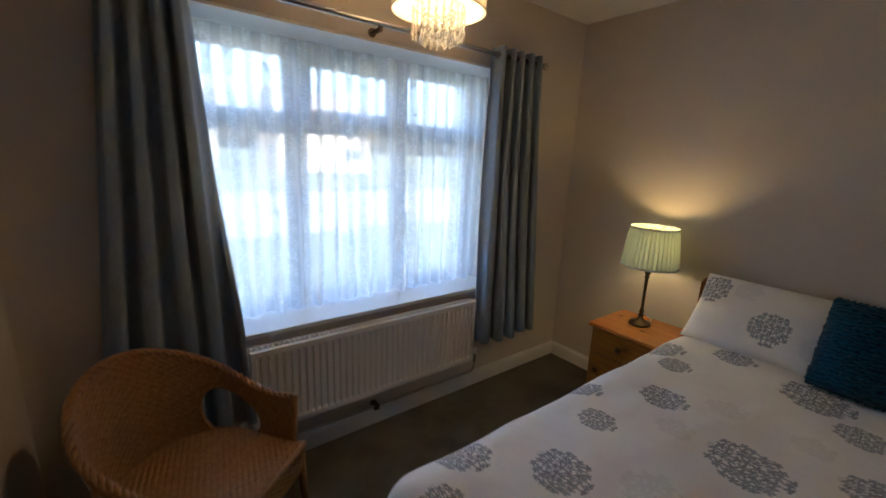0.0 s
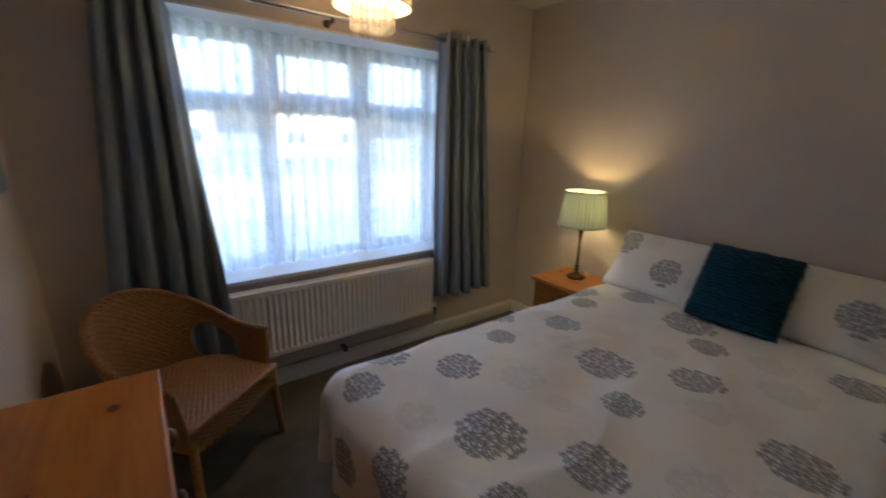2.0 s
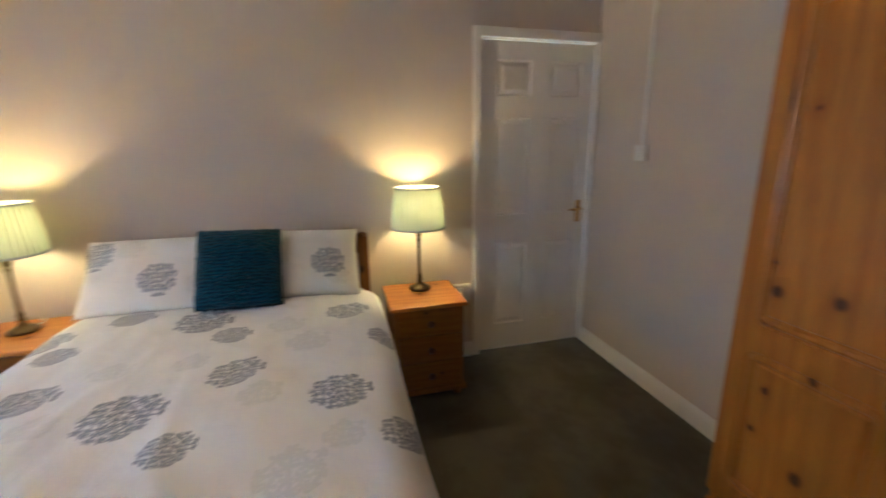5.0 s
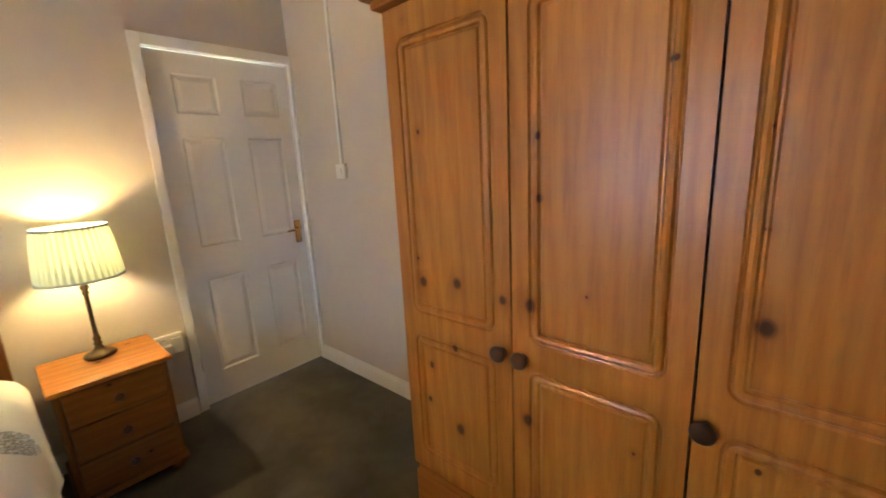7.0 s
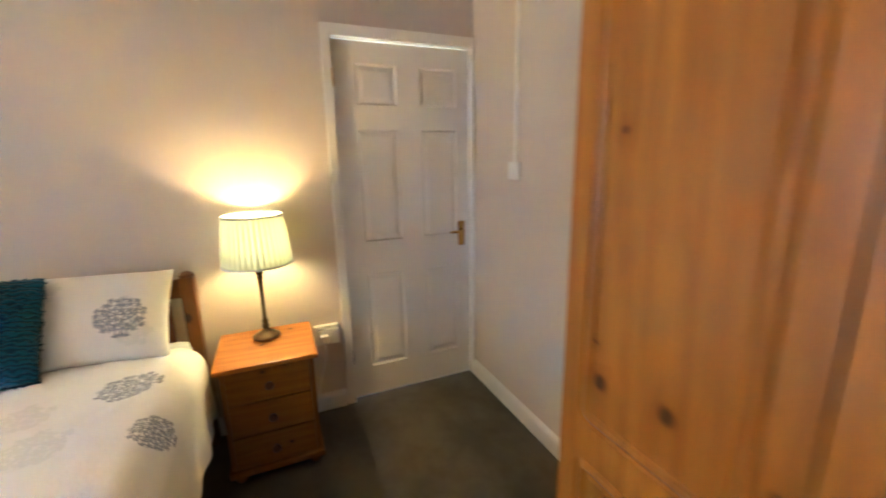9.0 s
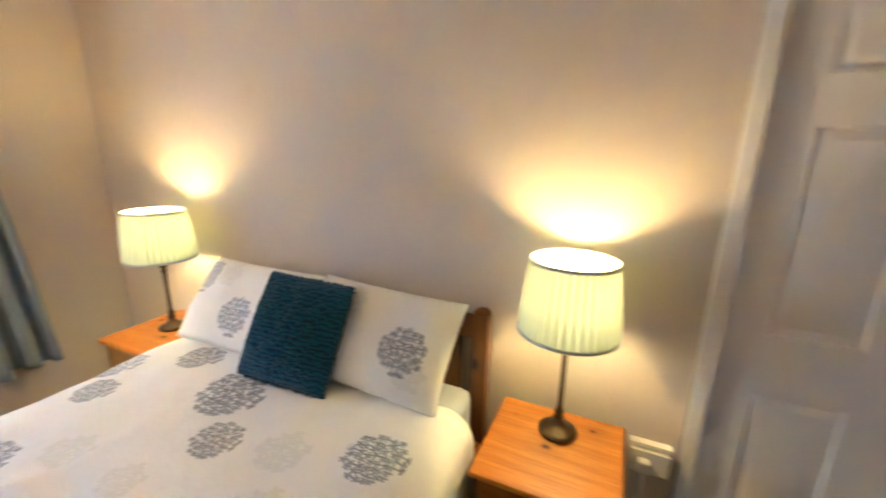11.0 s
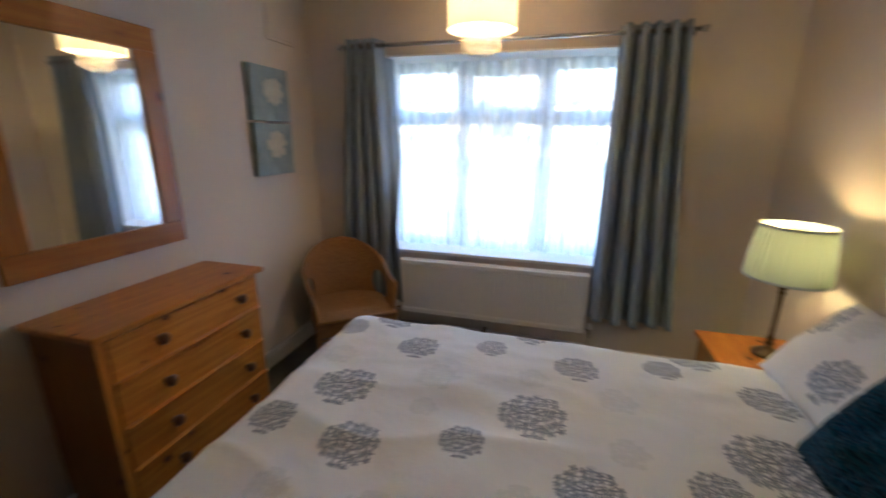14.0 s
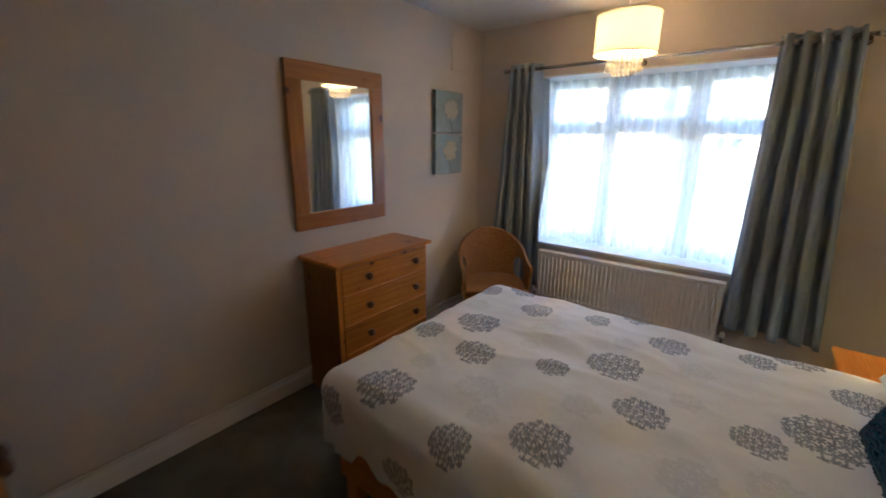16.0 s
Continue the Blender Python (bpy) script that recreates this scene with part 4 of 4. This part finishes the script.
# ---- ceiling pendant ----
def pendant():
    x, y, zb = 1.335, -0.48, 2.03
    e = thing("pendant_lamp", pose(x, y, 0), "lit cream drum pendant lamp with hanging crystal drops", "pendant lamp")
    part("ceiling_rose", lathe([(0.045, H - 0.001), (0.045, H - 0.012), (0.03, H - 0.028), (0.008, H - 0.034)], 20), PLASTIC, e, "", True)
    part("cord", tube([(0, 0, H - 0.03), (0, 0, zb + 0.18)], 0.0035, 6), PLASTIC, e)
    part("lamp_holder", lathe([(0.018, zb + 0.19), (0.02, zb + 0.14), (0.016, zb + 0.135)], 14), PLASTIC, e, "", True)
    part("bulb", lathe([(0.012, zb + 0.135), (0.028, zb + 0.10), (0.029, zb + 0.085), (0.018, zb + 0.06), (0.005, zb + 0.055)], 16), BULB, e, "glowing warm bulb", True)
    b = bmesh.new()
    sheet(192, 4, lambda u, v: ((0.172 + 0.0012 * math.cos(u * 2 * math.pi * 90)) * math.cos(2 * math.pi * u), (0.172 + 0.0012 * math.cos(u * 2 * math.pi * 90)) * math.sin(2 * math.pi * u), zb + 0.205 * v), b)
    bmesh.ops.remove_doubles(b, verts=b.verts, dist=0.0001)
    sh = part("shade", b, SHADE_CREAM, e, "cream finely pleated drum shade", True)
    for z in (zb, zb + 0.205):
        b = tube([(0.173 * math.cos(a), 0.173 * math.sin(a), z) for a in [2 * math.pi * i / 40 for i in range(41)]], 0.003, 6, None, False)
        part("rim", b, SHADE_CREAM, sh)
    b = tube([(0.095 * math.cos(a), 0.095 * math.sin(a), zb + 0.012) for a in [2 * math.pi * i / 32 for i in range(33)]], 0.003, 6, None, False)
    for k in range(3):
        a = k * 2 * math.pi / 3
        tube([(0.095 * math.cos(a), 0.095 * math.sin(a), zb + 0.012), (0, 0, zb + 0.18)], 0.002, 5, b)
    part("drop_ring", b, CHROME, e)
    rings = [(0.095, 22, 3), (0.058, 13, 4)]
    for r, n, beads in rings:
        for k in range(n):
            a = 2 * math.pi * k / n
            b = bmesh.new()
            z = zb + 0.008
            for q in range(beads):
                lathe([(0.001, z), (0.006, z - 0.007), (0.006, z - 0.011), (0.001, z - 0.018)], 6, b, (r * math.cos(a), r * math.sin(a), 0))
                z -= 0.020
            lathe([(0.001, z), (0.005, z - 0.012), (0.0085, z - 0.03), (0.005, z - 0.042), (0.0005, z - 0.046)], 6, b, (r * math.cos(a), r * math.sin(a), 0))
            part("crystal_drop", b, CRYSTAL, e)


pendant()


# ---- chest of drawers ----
def chest():
    y0, y1, h, d = -1.865, -1.10, 0.868, 0.335
    e = thing("chest_of_drawers", pose(d, y0, 0, 0, 0, 90), "varnished pine chest of four drawers against the wall", "chest of drawers")
    w = y1 - y0
    part("top", box(-0.018, w + 0.02, -0.035, d - 0.002, h - 0.024, h, 0.006), PINE_X, e)
    # side turned from the window: its shade is in the darker pine colour
    part("side_panel", box(0, 0.022, 0, d - 0.02, 0, h - 0.024), SHADED_PINE_Z, e)
    part("side_panel", box(w - 0.022, w, 0, d - 0.02, 0, h - 0.024), PINE_Z, e)
    part("back_panel", box(0.022, w - 0.022, d - 0.03, d - 0.02, 0.02, h - 0.024), PINE_Z, e)
    part("plinth", box(0.022, w - 0.022, 0.008, 0.03, 0, 0.105), PINE_X, e)
    part("side_strip", box(0.0, 0.03, -0.006, 0.0, 0.0, h - 0.03), PINE_Z, e)
    zt = h - 0.032
    for i in range(4):
        z1 = zt - i * 0.182
        dr = part("drawer", box(0.034, w - 0.026, -0.010, 0.25, z1 - 0.175, z1 - 0.006, 0.004), PINE_X, e)
        part("drawer_lip", box(0.030, w - 0.022, -0.026, -0.006, z1 - 0.180, z1 - 0.164, 0.006), PINE_X, dr)
        for x in (0.215, 0.625):
            knob(KNOBW, dr, x, -0.012, z1 - 0.080, 0.023, "dark turned wooden knob")


chest()


# ---- mirror ----
def mirror():
    y0, y1, z0, z1, f = -1.885, -1.185, 1.01, 1.945, 0.098
    w, h = y1 - y0, z1 - z0
    e = thing("wall_mirror", pose(0.003, y0, z0, 0, 0, 90), "rectangular mirror in a wide pine frame on the wall", "mirror")
    part("frame_rail", box(0, w, -0.028, 0, 0, f, 0.005), MPINE_X, e)
    part("frame_rail", box(0, w, -0.028, 0, h - f, h, 0.005), MPINE_X, e)
    part("frame_stile", box(0, f, -0.027, 0, f, h - f, 0.004), MPINE_Z, e)
    part("frame_stile", box(w - f, w, -0.027, 0, f, h - f, 0.004), MPINE_Z, e)
    part("mirror_glass", box(f - 0.004, w - f + 0.004, -0.014, -0.006, f - 0.004, h - f + 0.004), MIRROR, e, "clear silvered mirror glass")


mirror()


# ---- two canvases ----
def canvas(z0, z1, label, cx, cz, seed):
    y0, y1 = -0.635, -0.285
    w, h = y1 - y0, z1 - z0
    e = thing("canvas_picture", pose(0.002, y0, z0, 0, 0, 90), label, "picture", "flower canvases")
    k = Mat("grey blue canvas paint", 0.85)
    v = k.coords()
    col = k.mix(k.ramp(k.noise(v, 9, 4), [(0.35, 0.0), (0.7, 1.0)]), (0.21, 0.275, 0.30), (0.34, 0.40, 0.41))
    k.color(col)
    k.bump(k.noise(v, 300, 2), 0.3, 0.001)
    part("canvas", box(0, w, -0.035, 0, 0, h, 0.003), k.m, e)
    pk = plain("cream petal paint", (0.62, 0.60, 0.50), 0.8, vary=0.35, scale=25)
    gr = plain("grey green stem paint", (0.28, 0.33, 0.25), 0.8)
    rnd = random.Random(seed)
    b = bmesh.new()
    for ringn, rad, size in ((9, 0.06, 0.034), (7, 0.038, 0.03), (5, 0.018, 0.022)):
        for i in range(ringn):
            a = 2 * math.pi * i / ringn + rnd.uniform(-.2, .2)
            px, pz = cx + rad * math.cos(a), cz + rad * math.sin(a) * 0.9
            sx, sz = size * rnd.uniform(.8, 1.1), size * rnd.uniform(.6, .9)
            ring = []
            for j in range(12):
                t = 2 * math.pi * j / 12
                lx, lz = sx * math.cos(t), sz * math.sin(t)
                ring.append((px + lx * math.cos(a) - lz * math.sin(a), pz + lx * math.sin(a) + lz * math.cos(a)))
            yy = -0.0355 - rnd.uniform(0.0005, 0.002)
            f = [b.verts.new((x, yy, z)) for x, z in ring]
            g = [b.verts.new((x, -0.0352, z)) for x, z in ring]
            b.faces.new(f)
            for j in range(12):
                b.faces.new((f[j], f[(j + 1) % 12], g[(j + 1) % 12], g[j]))
    part("painted_flower", b, pk, e, "cream painted bloom")
    part("painted_stem", tube([(cx, -0.0355, cz - 0.08), (cx - 0.01, -0.0355, cz - 0.12), (cx + 0.015, -0.0355, 0.012)], 0.0025, 5), gr, e)


canvas(1.592, 1.905, "grey-blue canvas with a cream flower on the wall", 0.20, 0.175, 1)
canvas(1.265, 1.578, "grey-blue canvas with a round cream flower below its twin", 0.19, 0.185, 2)

vp = thing("wall_vent_cover", pose(0.0, -0.40, 2.07, 0, 0, 90), "painted-over square cover plate high on the wall", "vent cover")
part("plate", box(0, 0.26, -0.010, 0, 0, 0.26, 0.003), WALL, vp)
part("plate_centre", box(0.02, 0.24, -0.013, -0.010, 0.02, 0.24, 0.002), WALL, vp)


# ---- wardrobe ----
def wardrobe():
    xe, xw, yf = 1.335, 0.165, -3.20
    W, Hh, D = xe - xw, 1.76, 0.62
    e = thing("wardrobe", pose(xe, yf, 0, 0, 0, 180), "tall varnished knotty pine wardrobe with three closed doors above drawers", "wardrobe")
    part("side_panel", box(0, 0.022, 0.021, D, 0, Hh), WPINE_Z, e)
    part("side_panel", box(W - 0.022, W, 0.021, D, 0, Hh), WPINE_Z, e)
    part("back_panel", box(0.022, W - 0.022, D - 0.01, D, 0.05, Hh), WPINE_Z, e)
    part("roof_panel", box(0.022, W - 0.022, 0.021, D - 0.01, Hh - 0.02, Hh), WPINE_X, e)
    part("plinth", box(-0.012, W + 0.012, -0.012, D, 0, 0.07, 0.006), WPINE_X, e)
    b = box(-0.02, W + 0.02, -0.022, D, Hh, Hh + 0.022, 0.006)
    box(-0.042, W + 0.042, -0.045, D, Hh + 0.022, Hh + 0.05, 0.01, b)
    part("cornice", b, WPINE_X, e)
    part("drawer_rail", box(0.022, W - 0.022, 0.0, 0.04, 0.352, 0.372), WPINE_X, e)
    # added near-black sheet that stands in for shade between the doors
    part("gap_shade_sheet", box(0.022, W - 0.022, 0.024, 0.03, 0.372, Hh - 0.02), BLACK, e)
    dw, z0 = W / 3, 0.378
    prof = [(0.003, 0.005), (0.006, 0.006), (0.010, 0.0), (0.016, -0.002), (0.022, 0.0), (0.026, 0.006), (0.030, 0.006), (0.034, 0.001)]
    for i in range(3):
        x = i * dw
        w, h = dw - 0.005, Hh - z0 - 0.004
        bm = panelled(w, h, 0.02, [(0.045, w - 0.045, 0.065, 0.475), (0.045, w - 0.045, 0.545, h - 0.075)], prof, 0.03)
        for v in bm.verts:
            v.co += Vector((x + 0.0025, 0, z0))
        d = part("door", bm, WPINE_Z, e)
        kx = x + 0.0035 + (w - 0.028 if i != 1 else 0.028)
        if i == 2:
            kx = x + 0.0035 + 0.018
        knob(KNOBW, d, kx, 0.0, 0.882 if i < 2 else 0.858, 0.022, "dark turned wooden knob")
    for i in range(3):
        x = i * dw
        d = part("drawer", box(x + 0.006, x + dw - 0.006, 0.0, 0.3, 0.078, 0.348, 0.005), WPINE_X, e)
        knob(KNOBW, d, x + dw / 2, 0.0, 0.29 if i == 0 else 0.21, 0.02)


wardrobe()


# ---- wicker chair ----
def wicker_chair():
    e = thing("wicker_chair", pose(0.445, -0.375, 0, 0, 0, 41), "honey-brown woven wicker tub chair with arm openings in the corner", "wicker chair")
    # local: faces -y
    SZ = 0.395

    def plan(t):
        """t from -1 (one arm's front) over 0 (back) to 1."""
        s = abs(t)
        sg = 1 if t > 0 else -1
        if s < 0.62:
            a = s / 0.62 * math.pi / 2
            return Vector((sg * 0.275 * math.sin(a), 0.27 * math.cos(a)))
        k = (s - 0.62) / 0.38
        return Vector((sg * (0.275 - 0.005 * k), -0.25 * k))

    def rim_z(t):
        s = abs(t)
        return 0.565 + 0.215 * (0.5 + 0.5 * math.cos(math.pi * min(1.0, s / 0.9)))

    def shell(t, v, out=0.0):
        p = plan(t)
        flare = 1.0 - 0.10 * (1 - v)
        z = SZ - 0.03 + (rim_z(t) - SZ + 0.03) * v
        return Vector((p.x * flare, p.y * flare + 0.03 * v, z))

    def weave(t0, t1, v0, v1, nu, nv):
        b = bmesh.new()
        for off in (0.0, 0.011):
            def fn(i, j):
                t, v = t0 + (t1 - t0) * i, v0 + (v1 - v0) * j
                p = shell(t, v)
                c = plan(t)
                nrm = Vector((c.x, c.y, 0)).normalized()
                amp = 0.0028 * math.sin(math.pi * i * nu / 3 + 0.4) * (1 if int(j * nv / 2) % 2 else -1)
                return p - nrm * (off + amp * (1 if off == 0 else -1))
            sheet(nu, nv, fn, b)
        return b

    part("backrest", weave(-0.36, 0.36, 0.0, 1.0, 84, 64), WICKER, e, "", True)
    def arm(sg):
        """A woven side with an oval opening and a bound edge round it."""
        mt, mv, rt, rv = 0.575, 0.38, 0.205, 0.38
        nu, nv = 96, 56
        b = bmesh.new()
        for off in (0.0, 0.011):
            def at(i, j):
                t, v = 0.36 + 0.64 * i / nu, j / nv
                dt, dv = (t - mt) / rt, (v - mv) / rv
                r = math.hypot(dt, dv)
                if 0.86 < r < 1.0:
                    t, v = mt + dt / r * rt, mv + dv / r * rv
                p, c = shell(sg * t, v), plan(sg * t)
                amp = 0.0024 * math.sin(math.pi * i / 3 + 0.4) * (1 if int(j / 2) % 2 else -1)
                return p - Vector((c.x, c.y, 0)).normalized() * (off + amp), r
            g = [[at(i, j) for j in range(nv + 1)] for i in range(nu + 1)]
            vs = {}
            for i in range(nu):
                for j in range(nv):
                    quad = ((i, j), (i + 1, j), (i + 1, j + 1), (i, j + 1))
                    if min(g[p][q][1] for p, q in quad) > 0.86:
                        for key in quad:
                            if key not in vs:
                                vs[key] = b.verts.new(g[key[0]][key[1]][0])
                        b.faces.new([vs[key] for key in quad])
        side = part("arm_panel", b, WICKER, e, "", True)
        ring = []
        for k in range(49):
            a = 2 * math.pi * k / 48
            t = sg * (mt + rt * math.cos(a))
            c = plan(t)
            ring.append(shell(t, max(0.03, mv + rv * math.sin(a))) - Vector((c.x, c.y, 0)).normalized() * 0.005)
        part("bound_edge", tube(ring, 0.009, 6, None, False), WICKER, side, "", True)

    arm(1)
    arm(-1)
    # braided rim
    b = bmesh.new()
    for k in range(3):
        pts = []
        for i in range(181):
            t = -1 + 2 * i / 180
            p = shell(t, 1.0)
            c = Vector((plan(t).x, plan(t).y, 0)).normalized()
            a = i * 0.62 + k * 2.094
            pts.append(p + c * 0.008 * math.cos(a) + Vector((0, 0, 0.008 * math.sin(a) + 0.004)))
        tube(pts, 0.0085, 6, b)
    part("braided_rim", b, WICKER, e, "braided wicker rim", True)
    for t in (-1.0, 1.0):
        part("upright", tube([shell(t, v / 6) for v in range(7)], 0.0115, 8), WICKER, e, "", True)

    def seat_fn(i, j):
        x = (i - 0.5) * 0.52
        y = -0.265 + 0.50 * j
        lim = 0.25 * math.sqrt(max(0.0, 1 - max(0.0, (y + 0.01) / 0.26) ** 2)) if y > -0.01 else 0.25
        x = max(-lim, min(lim, x * 0.97))
        wv = 0.0028 * math.sin(i * math.pi * 34) * (1 if int(j * 40) % 2 else -1)
        return (x, y, SZ + 0.012 * math.sin(math.pi * j) + wv - 0.012 * (1 - min(1, j * 12)) ** 2)
    part("seat", sheet(102, 80, seat_fn), WICKER, e, "woven wicker seat", True)

    def apron(i, j):
        t = i * 2 - 1
        x = t * 0.255
        wv = 0.003 * math.sin(i * math.pi * 28) * (1 if int(j * 10) % 2 else -1)
        return (x, -0.27 + wv + 0.006 * abs(t), SZ - 0.006 - 0.095 * j)
    part("front_apron", sheet(96, 20, apron), WICKER, e, "", True)
    for sg in (-1, 1):
        part("side_apron", sheet(60, 20, lambda i, j: (sg * (0.252 + 0.003 * math.sin(i * math.pi * 20) * (1 if int(j * 10) % 2 else -1)), -0.262 + 0.30 * i, SZ - 0.01 - 0.09 * j)), WICKER, e, "", True)
        part("leg", tube([(sg * 0.245, -0.25, SZ - 0.005), (sg * 0.25, -0.255, 0.2), (sg * 0.262, -0.265, 0.0)], [0.016, 0.016, 0.014], 10), WICKER, e, "", True)
        part("leg", tube([(sg * 0.17, 0.18, SZ - 0.005), (sg * 0.18, 0.20, 0.2), (sg * 0.19, 0.215, 0.0)], [0.016, 0.016, 0.014], 10), WICKER, e, "", True)
    b = tube([(-0.25, -0.268, SZ - 0.002), (0.25, -0.268, SZ - 0.002)], 0.011, 8)
    part("seat_edge", b, WICKER, e, "", True)
    part("stretcher", tube([(-0.25, -0.25, 0.27), (0.25, -0.25, 0.27)], 0.009, 8), WICKER, e, "", True)


wicker_chair()


# ---- switch, socket, small things ----
sw = thing("pull_switch", pose(2.50, YS, 1.335, 0, 0, 180), "white plastic light switch on the wall", "light switch")
part("plate", box(-0.043, 0.043, -0.022, 0, -0.043, 0.043, 0.004), PLASTIC, sw)
part("rocker", box(-0.012, 0.012, -0.027, -0.021, -0.018, 0.018, 0.002), PLASTIC, sw)
cd = thing("cable_conduit", pose(2.50, YS, 0, 0, 0, 180), "thin painted cable conduit running up to the ceiling", "conduit")
part("channel", box(-0.010, 0.010, -0.012, 0, 1.379, H - 0.001, 0.002), GLOSSW, cd)

so = thing("wall_socket", pose(XE, -2.865, 0.42, 0, 0, -90), "white double wall socket in a raised box beside the cabinet", "socket")
part("back_box", box(0, 0.115, -0.038, 0, 0, 0.078, 0.004), PLASTIC, so)
part("cover_plate", box(-0.003, 0.118, -0.044, -0.038, -0.003, 0.081, 0.002), PLASTIC, so)
part("plug", box(0.018, 0.06, -0.075, -0.044, 0.012, 0.058, 0.008), PLASTIC, so)
part("ledge", box(-0.01, 0.122, -0.03, 0, 0.082, 0.10, 0.003), GLOSSW, so, "white trunking strip above the socket")
part("cable", tube([(0.04, -0.07, 0.02), (0.04, -0.085, -0.05), (0.0, -0.06, -0.2), (-0.03, -0.03, -0.415)], 0.0035, 6), PLASTIC, so, "", True)

lc = thing("lamp_cable", pose(2.742, -0.73, 0.57), "thin pale flex trailing from the bedside lamp", "cable")
part("flex", tube([(0.05, 0.02, 0.004), (0.09, -0.02, 0.004), (0.13, -0.01, 0.004), (0.155, 0.03, 0.004)], 0.003, 6), PLASTIC, lc, "", True)
